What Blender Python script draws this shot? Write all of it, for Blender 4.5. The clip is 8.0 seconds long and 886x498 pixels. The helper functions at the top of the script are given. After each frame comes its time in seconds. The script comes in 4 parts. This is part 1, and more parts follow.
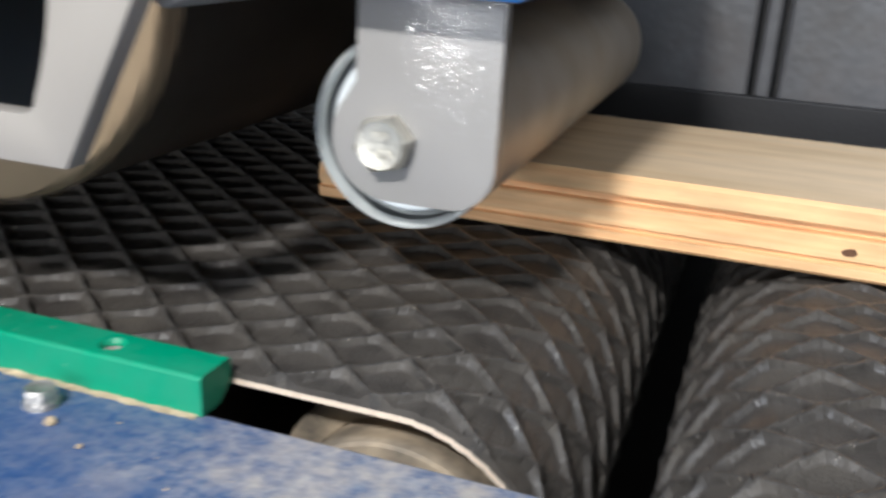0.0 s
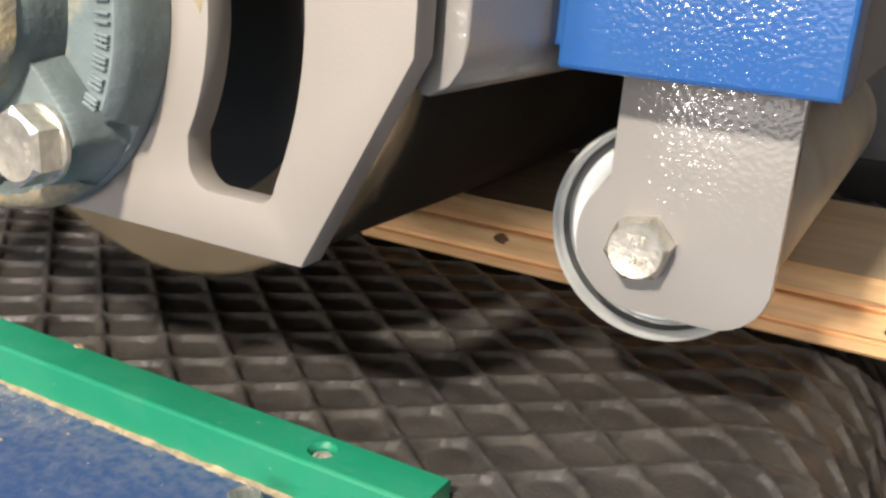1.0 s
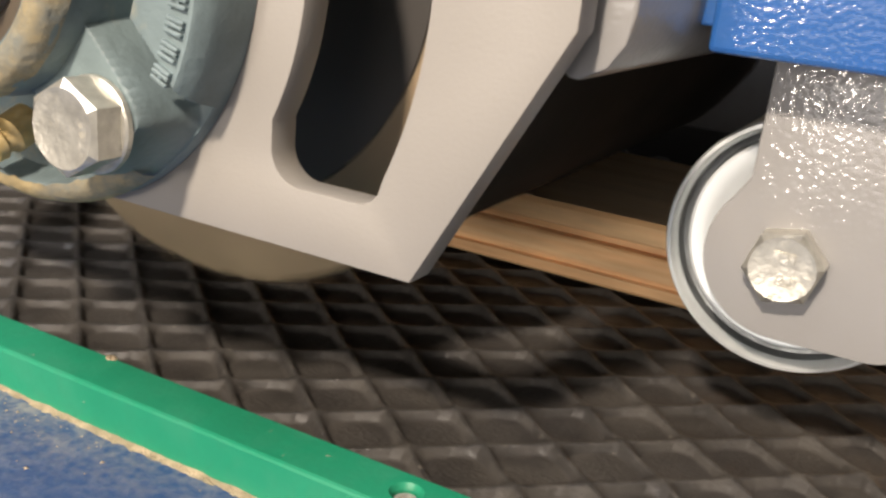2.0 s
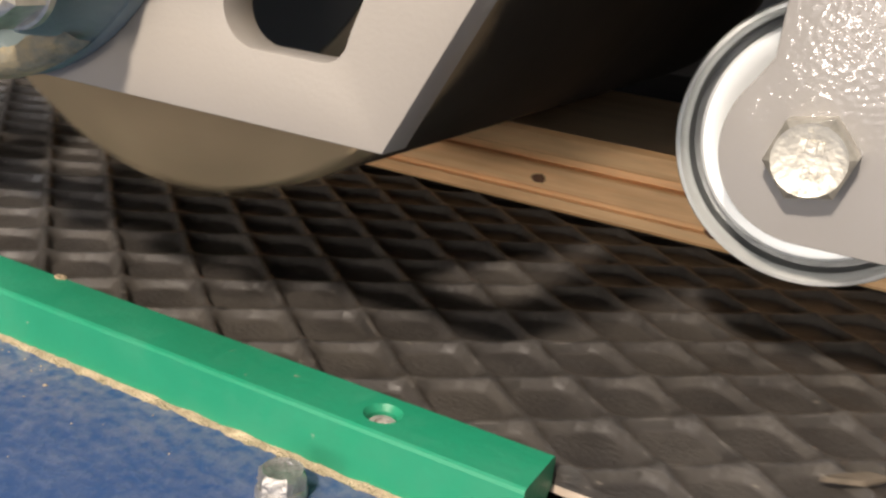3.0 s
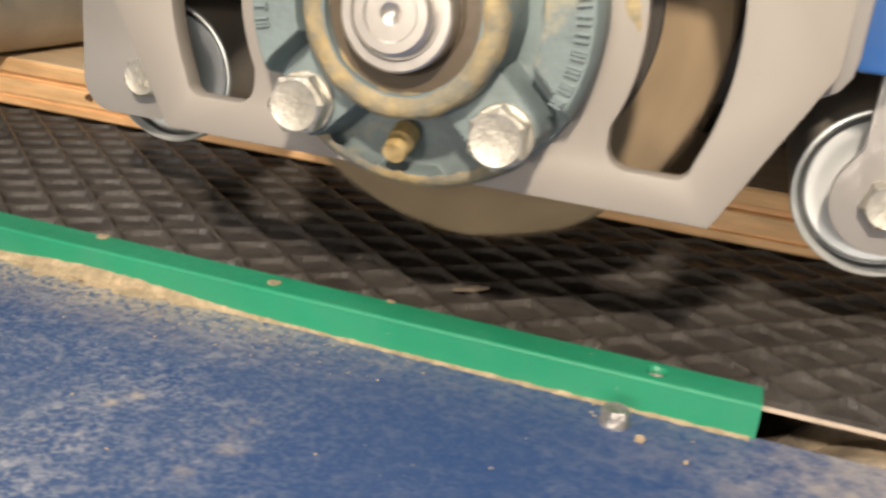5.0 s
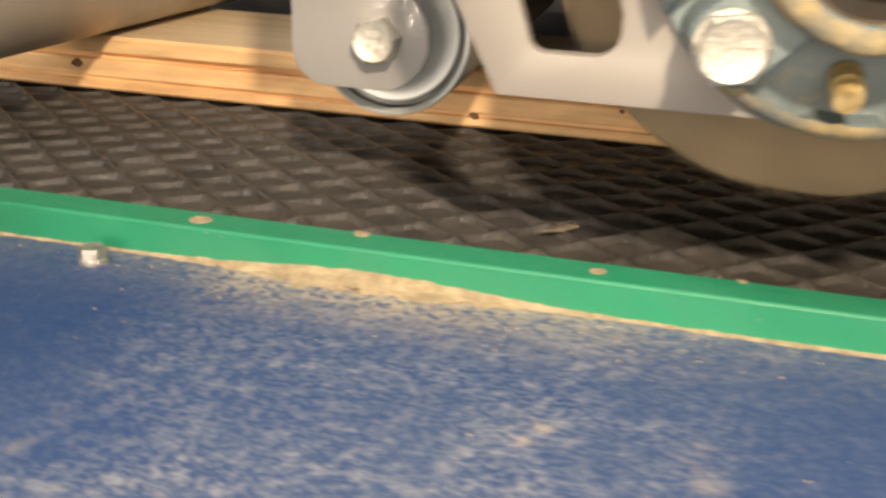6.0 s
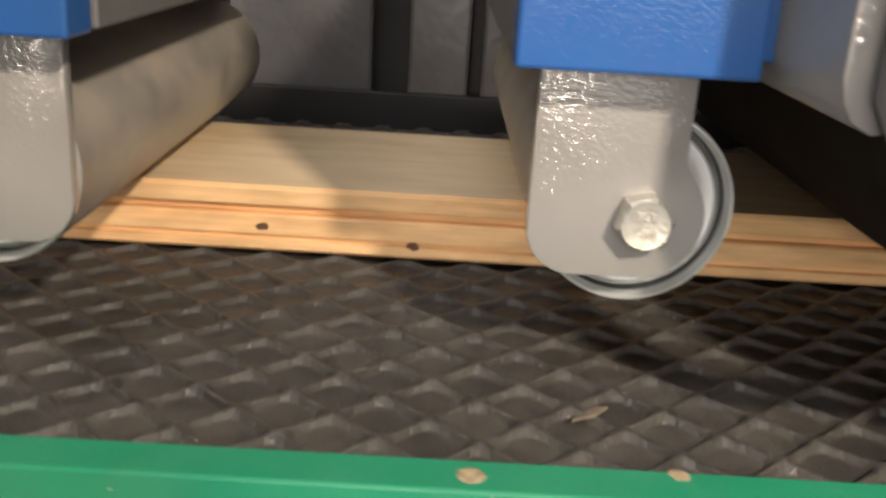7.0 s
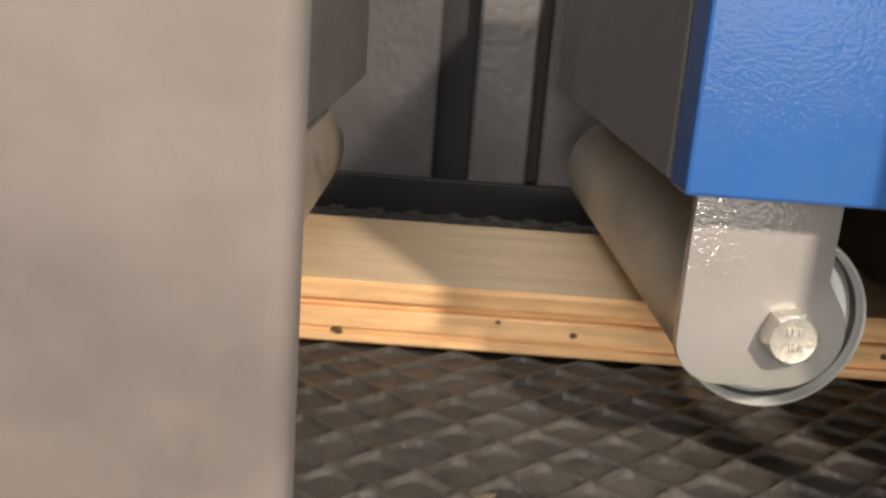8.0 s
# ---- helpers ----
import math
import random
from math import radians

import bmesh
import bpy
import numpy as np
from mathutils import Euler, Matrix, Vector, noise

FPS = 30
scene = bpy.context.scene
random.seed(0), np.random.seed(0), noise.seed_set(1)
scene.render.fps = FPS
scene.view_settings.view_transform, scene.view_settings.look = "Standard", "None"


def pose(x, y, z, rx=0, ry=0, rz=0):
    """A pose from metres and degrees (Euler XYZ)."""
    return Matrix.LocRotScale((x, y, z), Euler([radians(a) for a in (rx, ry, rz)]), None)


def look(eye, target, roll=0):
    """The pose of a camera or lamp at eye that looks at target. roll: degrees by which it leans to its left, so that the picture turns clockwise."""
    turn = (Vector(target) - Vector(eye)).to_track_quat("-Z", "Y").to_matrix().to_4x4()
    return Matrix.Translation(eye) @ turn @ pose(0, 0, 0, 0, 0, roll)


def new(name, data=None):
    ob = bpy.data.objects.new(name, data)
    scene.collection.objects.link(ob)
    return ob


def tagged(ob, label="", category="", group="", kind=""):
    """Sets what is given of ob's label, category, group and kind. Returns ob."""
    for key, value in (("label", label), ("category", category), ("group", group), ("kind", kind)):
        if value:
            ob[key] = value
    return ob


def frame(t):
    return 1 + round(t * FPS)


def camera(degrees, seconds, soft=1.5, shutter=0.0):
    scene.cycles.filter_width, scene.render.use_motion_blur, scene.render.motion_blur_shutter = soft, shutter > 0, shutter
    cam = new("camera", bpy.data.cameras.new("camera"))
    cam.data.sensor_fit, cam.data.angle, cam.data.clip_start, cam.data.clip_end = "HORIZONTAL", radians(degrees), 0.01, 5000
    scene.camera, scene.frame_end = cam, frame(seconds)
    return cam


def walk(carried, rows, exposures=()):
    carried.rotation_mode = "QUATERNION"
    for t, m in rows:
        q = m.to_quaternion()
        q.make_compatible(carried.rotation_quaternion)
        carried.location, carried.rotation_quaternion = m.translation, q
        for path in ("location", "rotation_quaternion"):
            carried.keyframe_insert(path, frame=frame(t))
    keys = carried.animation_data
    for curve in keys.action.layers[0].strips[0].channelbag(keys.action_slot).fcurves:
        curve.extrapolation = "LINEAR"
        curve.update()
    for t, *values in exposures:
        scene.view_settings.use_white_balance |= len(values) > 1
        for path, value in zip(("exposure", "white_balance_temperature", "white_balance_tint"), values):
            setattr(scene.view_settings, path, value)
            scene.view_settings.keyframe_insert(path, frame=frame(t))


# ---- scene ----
# ---- the camera and its way ----
cam = camera(50.31, 8.0, soft=2.5, shutter=0.45)
PATH = [
    (0.0, pose(0.2587, -0.1883, 0.1248, 70.72, -3.23, 19.63)),
    (0.3, pose(0.2338, -0.1992, 0.1275, 71.27, -4.40, 22.08)),
    (0.5, pose(0.2210, -0.1833, 0.1322, 71.56, -2.84, 24.18)),
    (0.7, pose(0.2170, -0.1784, 0.1273, 72.78, -4.39, 27.92)),
    (1.0, pose(0.2151, -0.1653, 0.1307, 72.39, -4.33, 28.72)),
    (1.2, pose(0.2077, -0.1620, 0.1279, 72.40, -5.36, 28.47)),
    (2.3, pose(0.1659, -0.1348, 0.1115, 71.81, -6.40, 28.01)),
    (2.5, pose(0.1645, -0.1277, 0.1012, 71.08, -6.51, 27.27)),
    (3.0, pose(0.1692, -0.1288, 0.0952, 71.11, -6.30, 28.09)),
    (3.5, pose(0.1688, -0.1442, 0.0989, 71.81, -6.97, 26.46)),
    (4.0, pose(0.1766, -0.1663, 0.1112, 71.79, -6.91, 24.35)),
    (4.5, pose(0.1338, -0.2557, 0.1373, 71.28, -6.91, 18.46)),
    (4.7, pose(0.1206, -0.2831, 0.1427, 71.06, -6.57, 19.38)),
    (5.8, pose(-0.0142, -0.2711, 0.1188, 68.90, -2.98, 14.04)),
    (6.0, pose(-0.0468, -0.2653, 0.1171, 68.43, -2.43, 13.74)),
    (6.2, pose(-0.0823, -0.2522, 0.1171, 67.49, -1.74, 11.37)),
    (6.5, pose(-0.1458, -0.2247, 0.1280, 68.43, -1.68, 6.92)),
    (6.8, pose(-0.1879, -0.2110, 0.1313, 70.23, -3.23, 2.71)),
    (7.0, pose(-0.2145, -0.1999, 0.1397, 71.16, -3.41, 0.52)),
    (7.5, pose(-0.2482, -0.1956, 0.1440, 71.85, -3.28, -1.69)),
    (7.8, pose(-0.2639, -0.2184, 0.1488, 74.84, -4.44, 0.66)),
    (8.0, pose(-0.2674, -0.2118, 0.1542, 75.24, -4.27, 0.32)),
]
walk(cam, PATH, exposures=[(0.0, 0.05, 5600, 9), (0.6, 0.12, 5950, 11), (1.2, 0.20, 6650, 14), (2.5, -0.05, 6700, 14), (3.0, 0.03, 6700, 15), (4.0, -0.02, 6750, 15), (4.7, -0.20, 6900, 14),
                           (5.8, 0.15, 7600, 15), (6.5, -0.01, 8200, 15), (7.0, 0.0, 7000, 14), (7.5, 0.04, 6850, 14), (8.0, 0.06, 7050, 15)])

# ---- light ----
world = bpy.data.worlds.new("workshop_air")
scene.world = world
world.use_nodes = True
world.node_tree.nodes["Background"].inputs[0].default_value = (0.9, 0.95, 1.0, 1)
world.node_tree.nodes["Background"].inputs[1].default_value = 0.0


def area_lamp(name, eye, target, w, h, watts, colour):
    data = bpy.data.lights.new(name, "AREA")
    data.shape, data.size, data.size_y, data.energy, data.color = "RECTANGLE", w, h, watts, colour
    ob = new(name, data)
    ob.matrix_world = look(eye, target)
    return ob


area_lamp("work_light", (0.14, -0.68, 0.61), (0.0, 0.1, 0.03), 0.055, 0.055, 11.8, (1.0, 0.89, 0.75))
area_lamp("hall_light", (-0.52, -3.0, 0.33), (0.0, 0.1, 0.03), 0.32, 0.20, 17.5, (1.0, 0.90, 0.78))
# broad fill lamp added to lift the shade; its window is made up
area_lamp("front_fill", (0.2, -3.985, 0.75), (0.2, 0.0, 0.75), 3.0, 1.5, 52.0, (1.0, 0.96, 0.90))
# unseen overhead fill lamp, added to brighten belt and shadows
area_lamp("overhead_fill", (-0.7, -1.2, 2.3), (-0.2, 0.1, 0.0), 1.6, 0.4, 32.0, (0.95, 0.97, 1.0))


# ---- materials ----
def material(name, colour, rough=0.5, metal=0.0, grain=0.0, grain_scale=300.0, stain=None, stain_scale=30.0, stain_at=0.55, stain_soft=0.12,
             stain_rough=0.9, vary=0.12, vary_scale=20.0, relief="noise", stretch=(1, 1, 1), way=False, depth=0.001, coat=0.0, fleck=None, fleck_scale=500.0, fleck_at=0.68):
    """A paint, metal or plastic: a colour that wanders a little, stains, and a fine relief."""
    m = bpy.data.materials.new(name)
    m.use_nodes = True
    nt = m.node_tree
    bsdf = nt.nodes["Principled BSDF"]
    link = nt.links.new
    tex = nt.nodes.new("ShaderNodeTexCoord")
    mp = nt.nodes.new("ShaderNodeMapping")
    mp.inputs["Scale"].default_value = stretch
    if way:
        # pieces of one long band: each goes on where its neighbour ends
        at = nt.nodes.new("ShaderNodeAttribute")
        at.attribute_type, at.attribute_name = "OBJECT", "way"
        xyz = nt.nodes.new("ShaderNodeCombineXYZ")
        link(at.outputs["Fac"], xyz.inputs[0])
        plus = nt.nodes.new("ShaderNodeVectorMath")
        link(tex.outputs["Object"], plus.inputs[0])
        link(xyz.outputs[0], plus.inputs[1])
        link(plus.outputs[0], mp.inputs[0])
    else:
        link(tex.outputs["Object"], mp.inputs[0])
    n1 = nt.nodes.new("ShaderNodeTexNoise")
    n1.inputs["Scale"].default_value, n1.inputs["Detail"].default_value = vary_scale, 5
    link(mp.outputs[0], n1.inputs["Vector"])
    ramp = nt.nodes.new("ShaderNodeMapRange")
    ramp.inputs[1].default_value, ramp.inputs[2].default_value = 0.3, 0.7
    ramp.inputs[3].default_value, ramp.inputs[4].default_value = 1 - vary, 1 + vary
    link(n1.outputs[0], ramp.inputs[0])
    mul = nt.nodes.new("ShaderNodeMix")
    mul.data_type, mul.blend_type = "RGBA", "MULTIPLY"
    mul.inputs[0].default_value = 1.0
    mul.inputs[6].default_value = (*colour, 1)
    link(ramp.outputs[0], mul.inputs[7])
    out = mul.outputs[2]
    bsdf.inputs["Roughness"].default_value = rough
    bsdf.inputs["Metallic"].default_value = metal
    if coat:
        bsdf.inputs["Coat Weight"].default_value = coat
        bsdf.inputs["Specular IOR Level"].default_value = 0.15
        bsdf.inputs["Coat Roughness"].default_value = 0.06
    if stain:
        n2 = nt.nodes.new("ShaderNodeTexNoise")
        n2.inputs["Scale"].default_value, n2.inputs["Detail"].default_value, n2.inputs["Roughness"].default_value = stain_scale, 8, 0.65
        link(mp.outputs[0], n2.inputs["Vector"])
        r2 = nt.nodes.new("ShaderNodeMapRange")
        r2.inputs[1].default_value, r2.inputs[2].default_value = stain_at - stain_soft, stain_at + stain_soft
        link(n2.outputs[0], r2.inputs[0])
        mx = nt.nodes.new("ShaderNodeMix")
        mx.data_type = "RGBA"
        link(r2.outputs[0], mx.inputs[0])
        link(out, mx.inputs[6])
        mx.inputs[7].default_value = (*stain, 1)
        out = mx.outputs[2]
        rr = nt.nodes.new("ShaderNodeMapRange")
        rr.inputs[3].default_value, rr.inputs[4].default_value = rough, stain_rough
        link(r2.outputs[0], rr.inputs[0])
        link(rr.outputs[0], bsdf.inputs["Roughness"])
        if metal:
            rm = nt.nodes.new("ShaderNodeMapRange")
            rm.inputs[3].default_value, rm.inputs[4].default_value = metal, 0.0
            link(r2.outputs[0], rm.inputs[0])
            link(rm.outputs[0], bsdf.inputs["Metallic"])
    if fleck:
        n3 = nt.nodes.new("ShaderNodeTexNoise")
        n3.inputs["Scale"].default_value, n3.inputs["Detail"].default_value = fleck_scale, 2
        link(mp.outputs[0], n3.inputs["Vector"])
        r3 = nt.nodes.new("ShaderNodeMapRange")
        r3.inputs[1].default_value, r3.inputs[2].default_value = fleck_at, fleck_at + 0.05
        link(n3.outputs[0], r3.inputs[0])
        m3 = nt.nodes.new("ShaderNodeMix")
        m3.data_type = "RGBA"
        link(r3.outputs[0], m3.inputs[0])
        link(out, m3.inputs[6])
        m3.inputs[7].default_value = (*fleck, 1)
        out = m3.outputs[2]
    link(out, bsdf.inputs["Base Color"])
    if grain:
        if relief == "hammer":
            g = nt.nodes.new("ShaderNodeTexVoronoi")
            g.feature = "SMOOTH_F1"
            g.inputs["Scale"].default_value = grain_scale
            link(tex.outputs["Object"], g.inputs["Vector"])
        else:
            g = nt.nodes.new("ShaderNodeTexNoise")
            g.inputs["Scale"].default_value, g.inputs["Detail"].default_value = grain_scale, 4
            link(mp.outputs[0], g.inputs["Vector"])
        b = nt.nodes.new("ShaderNodeBump")
        b.inputs["Strength"].default_value, b.inputs["Distance"].default_value = grain, depth
        link(g.outputs[0], b.inputs["Height"])
        if coat:
            link(b.outputs[0], bsdf.inputs["Coat Normal"])
        else:
            link(b.outputs[0], bsdf.inputs["Normal"])
    return m


GREY_PAINT = material("grey_machine_paint", (0.305, 0.285, 0.258), 0.42, grain=0.14, grain_scale=1100, vary=0.05, depth=0.0004)
HAMMER_GREY = material("grey_hammered_paint", (0.285, 0.277, 0.268), 0.5, grain=1.0, grain_scale=760, relief="hammer", vary=0.06, depth=0.00022, coat=1.0)
BLUE_PAINT = material("blue_gloss_paint", (0.019, 0.102, 0.335), 0.45, grain=1.0, grain_scale=900, relief="hammer", vary=0.08, stain=(0.03, 0.11, 0.315), stain_scale=60, stain_at=0.62, stain_soft=0.2, stain_rough=0.5, depth=0.00009, coat=0.6)
GREEN = material("green_polyethylene", (0.010, 0.262, 0.138), 0.42, grain=0.25, grain_scale=500, vary=0.08, depth=0.0004, stain=(0.022, 0.255, 0.14), stain_scale=45,
                 stain_at=0.6, stain_soft=0.15, stain_rough=0.8, fleck=(0.30, 0.36, 0.26), fleck_scale=260, fleck_at=0.745)
ZINC = material("bright_zinc", (0.62, 0.60, 0.53), 0.38, 0.7, grain=0.6, grain_scale=600, vary=0.2, vary_scale=300, depth=0.0004, stain=(0.30, 0.27, 0.20), stain_scale=260, stain_at=0.66, stain_soft=0.06)
DARK_ZINC = material("darker_zinc", (0.33, 0.345, 0.345), 0.4, 0.8, grain=0.2, grain_scale=400, vary=0.2, vary_scale=80)
ZINC_DISC = material("white_zinc_disc", (0.80, 0.84, 0.85), 0.40, 0.35, grain=0.15, grain_scale=500, vary=0.08, depth=0.0003)
RIM_ZINC = material("pressed_zinc_rim", (0.76, 0.79, 0.78), 0.36, 0.55, grain=0.15, grain_scale=500, vary=0.12, vary_scale=60, depth=0.0003)
GALVANISED = material("galvanised_tube", (0.52, 0.50, 0.46), 0.42, 0.8, grain=0.2, grain_scale=250, vary=0.10, vary_scale=25, stain=(0.42, 0.355, 0.26),
                      stain_scale=14, stain_at=0.56, stain_soft=0.22, stain_rough=0.8, depth=0.0003)
BEAM_GREY = material("grey_steel_beam", (0.16, 0.16, 0.164), 0.42, 0.0, grain=0.4, grain_scale=500, vary=0.12, depth=0.0005)
CAST = material("blue_grey_cast_iron", (0.165, 0.215, 0.222), 0.5, grain=0.5, grain_scale=450, vary=0.28, vary_scale=45, stain=(0.50, 0.42, 0.24), stain_scale=34, stain_at=0.67,
                stain_soft=0.10, depth=0.0006)
GREASE = material("dusty_grease", (0.37, 0.29, 0.15), 0.8, grain=0.8, grain_scale=350, vary=0.25, vary_scale=120, stain=(0.17, 0.18, 0.16), stain_scale=70, stain_at=0.5, depth=0.001)
STEEL = material("turned_steel", (0.64, 0.62, 0.59), 0.33, 0.85, grain=0.2, grain_scale=300, vary=0.1, depth=0.0003)
DARK_STEEL = material("dark_seal", (0.10, 0.078, 0.055), 0.5, grain=0.3, grain_scale=300)
PULLEY_STEEL = material("dusty_pulley_steel", (0.15, 0.13, 0.105), 0.7, 0.2, grain=0.4, grain_scale=300, vary=0.25, vary_scale=60, stain=(0.38, 0.31, 0.22), stain_scale=40, stain_at=0.5)
BRASS = material("brass", (0.72, 0.52, 0.22), 0.45, 0.7, vary=0.2, vary_scale=300, stain=(0.55, 0.44, 0.24), stain_scale=200)
BLACK = material("black_steel", (0.02, 0.02, 0.022), 0.6, grain=0.3, grain_scale=300)
RUBBER = material("black_belt_rubber", (0.0522, 0.048, 0.0444), 0.38, way=True, grain=0.4, grain_scale=420, vary=0.3, vary_scale=70, stain=(0.080, 0.072, 0.062), stain_scale=34,
                  stain_at=0.57, stain_soft=0.14, stain_rough=0.85, depth=0.0012, fleck=(0.20, 0.18, 0.15), fleck_scale=420, fleck_at=0.71)
RUBBER_WORN = material("worn_rubber_ridge", (0.0585, 0.0553, 0.0522), 0.30, way=True, grain=0.8, grain_scale=1300, vary=0.35, vary_scale=180, stain=(0.115, 0.104, 0.09), stain_scale=120,
                       stain_at=0.62, stain_soft=0.12, stain_rough=0.7, depth=0.0006, fleck=(0.22, 0.20, 0.17), fleck_scale=420, fleck_at=0.70)
RUBBER_PIT = material("black_rubber_pit", (0.0543, 0.0496, 0.0459), 0.32, way=True, grain=0.6, grain_scale=800, vary=0.3, vary_scale=70, stain=(0.080, 0.071, 0.060), stain_scale=30,
                      stain_at=0.56, stain_soft=0.14, stain_rough=0.95, depth=0.0007)
FABRIC = material("belt_fabric", (0.62, 0.52, 0.42), 0.9, way=True, grain=0.5, grain_scale=1500, vary=0.15)
DUST = material("sawdust", (0.60, 0.475, 0.315), 0.95, grain=1.0, grain_scale=1500, vary=0.25, vary_scale=150, depth=0.0015, stain=(0.40, 0.315, 0.20), stain_scale=210, stain_at=0.50, stain_soft=0.12)
BRISTLE = material("tan_abrasive_bristle", (0.285, 0.212, 0.132), 0.9, grain=0.6, grain_scale=300, vary=0.18, vary_scale=60, stretch=(1, 0.15, 1))
DARK_BRISTLE = material("dark_rear_bristle", (0.050, 0.040, 0.030), 0.95, grain=0.8, grain_scale=350, vary=0.3, vary_scale=50, stretch=(1, 0.3, 1))
SCREW = material("dusty_screw_steel", (0.46, 0.44, 0.40), 0.6, 0.35, grain=0.5, grain_scale=900, vary=0.3, vary_scale=400)
DULL_BOLT = material("dull_steel_bolt", (0.44, 0.43, 0.41), 0.42, 0.75, grain=0.7, grain_scale=700, vary=0.3, vary_scale=350)
CORE_SHADE = material("shaded_brush_core", (0.05, 0.045, 0.04), 0.7, grain=0.3)
COLUMN = material("grey_column_paint", (0.160, 0.147, 0.143), 0.6, grain=0.1, grain_scale=400, vary=0.20, vary_scale=55, stain=(0.215, 0.190, 0.172), stain_scale=26, stain_at=0.55, stain_soft=0.12)
SIDE_GREY = material("bare_grey_plate", (0.34, 0.31, 0.29), 0.6, grain=0.2, grain_scale=400, vary=0.12, vary_scale=20, stain=(0.42, 0.36, 0.28), stain_scale=30, stain_at=0.62)
PANEL = material("hammered_dark_panel", (0.108, 0.108, 0.113), 0.32, grain=0.26, grain_scale=150, relief="hammer", vary=0.3, vary_scale=14, depth=0.0012, stain=(0.085, 0.075, 0.07), stain_scale=11, stain_at=0.6, stain_rough=0.6)
CONCRETE = material("shop_floor", (0.30, 0.29, 0.27), 0.8, grain=0.4, grain_scale=60, vary=0.2, vary_scale=4)
PLASTER = material("shop_wall", (0.62, 0.61, 0.58), 0.85, grain=0.3, grain_scale=40, vary=0.08, vary_scale=3)


def wood_material(name, streak, dark, middle, pale, wander=0.18):
    m = bpy.data.materials.new(name)
    m.use_nodes = True
    nt = m.node_tree
    link = nt.links.new
    bsdf = nt.nodes["Principled BSDF"]
    tex = nt.nodes.new("ShaderNodeTexCoord")
    mp = nt.nodes.new("ShaderNodeMapping")
    mp.inputs["Scale"].default_value = streak
    link(tex.outputs["Object"], mp.inputs[0])
    n = nt.nodes.new("ShaderNodeTexNoise")
    n.inputs["Scale"].default_value, n.inputs["Detail"].default_value, n.inputs["Distortion"].default_value = 1.6, 6, 0.6
    link(mp.outputs[0], n.inputs["Vector"])
    r = nt.nodes.new("ShaderNodeValToRGB")
    e = r.color_ramp.elements
    e[0].position, e[0].color = 0.26, (*dark, 1)
    e[1].position, e[1].color = 0.60, (*pale, 1)
    mid = e.new(0.40)
    mid.color = (*middle, 1)
    link(n.outputs[0], r.inputs[0])
    mp2 = nt.nodes.new("ShaderNodeMapping")
    mp2.inputs["Scale"].default_value = (12, 40, 60)
    link(tex.outputs["Object"], mp2.inputs[0])
    n2 = nt.nodes.new("ShaderNodeTexNoise")
    n2.inputs["Scale"].default_value, n2.inputs["Detail"].default_value = 2.5, 8
    link(mp2.outputs[0], n2.inputs["Vector"])
    r2 = nt.nodes.new("ShaderNodeMapRange")
    r2.inputs[1].default_value, r2.inputs[2].default_value, r2.inputs[3].default_value, r2.inputs[4].default_value = 0.3, 0.7, 1 - wander, 1 + wander
    link(n2.outputs[0], r2.inputs[0])
    mul = nt.nodes.new("ShaderNodeMix")
    mul.data_type, mul.blend_type = "RGBA", "MULTIPLY"
    mul.inputs[0].default_value = 1
    link(r.outputs[0], mul.inputs[6])
    link(r2.outputs[0], mul.inputs[7])
    link(mul.outputs[2], bsdf.inputs["Base Color"])
    bsdf.inputs["Roughness"].default_value = 0.6
    b = nt.nodes.new("ShaderNodeBump")
    b.inputs["Strength"].default_value, b.inputs["Distance"].default_value = 0.5, 0.0006
    link(n.outputs[0], b.inputs["Height"])
    link(b.outputs[0], bsdf.inputs["Normal"])
    return m


WOOD = wood_material("pine_board_edge", (3, 60, 150), (0.62, 0.285, 0.125), (0.80, 0.472, 0.226), (0.87, 0.578, 0.305))
WOOD_TOP = wood_material("pine_board_face", (2.5, 34, 60), (0.66, 0.48, 0.285), (0.74, 0.565, 0.36), (0.80, 0.63, 0.43), 0.07)


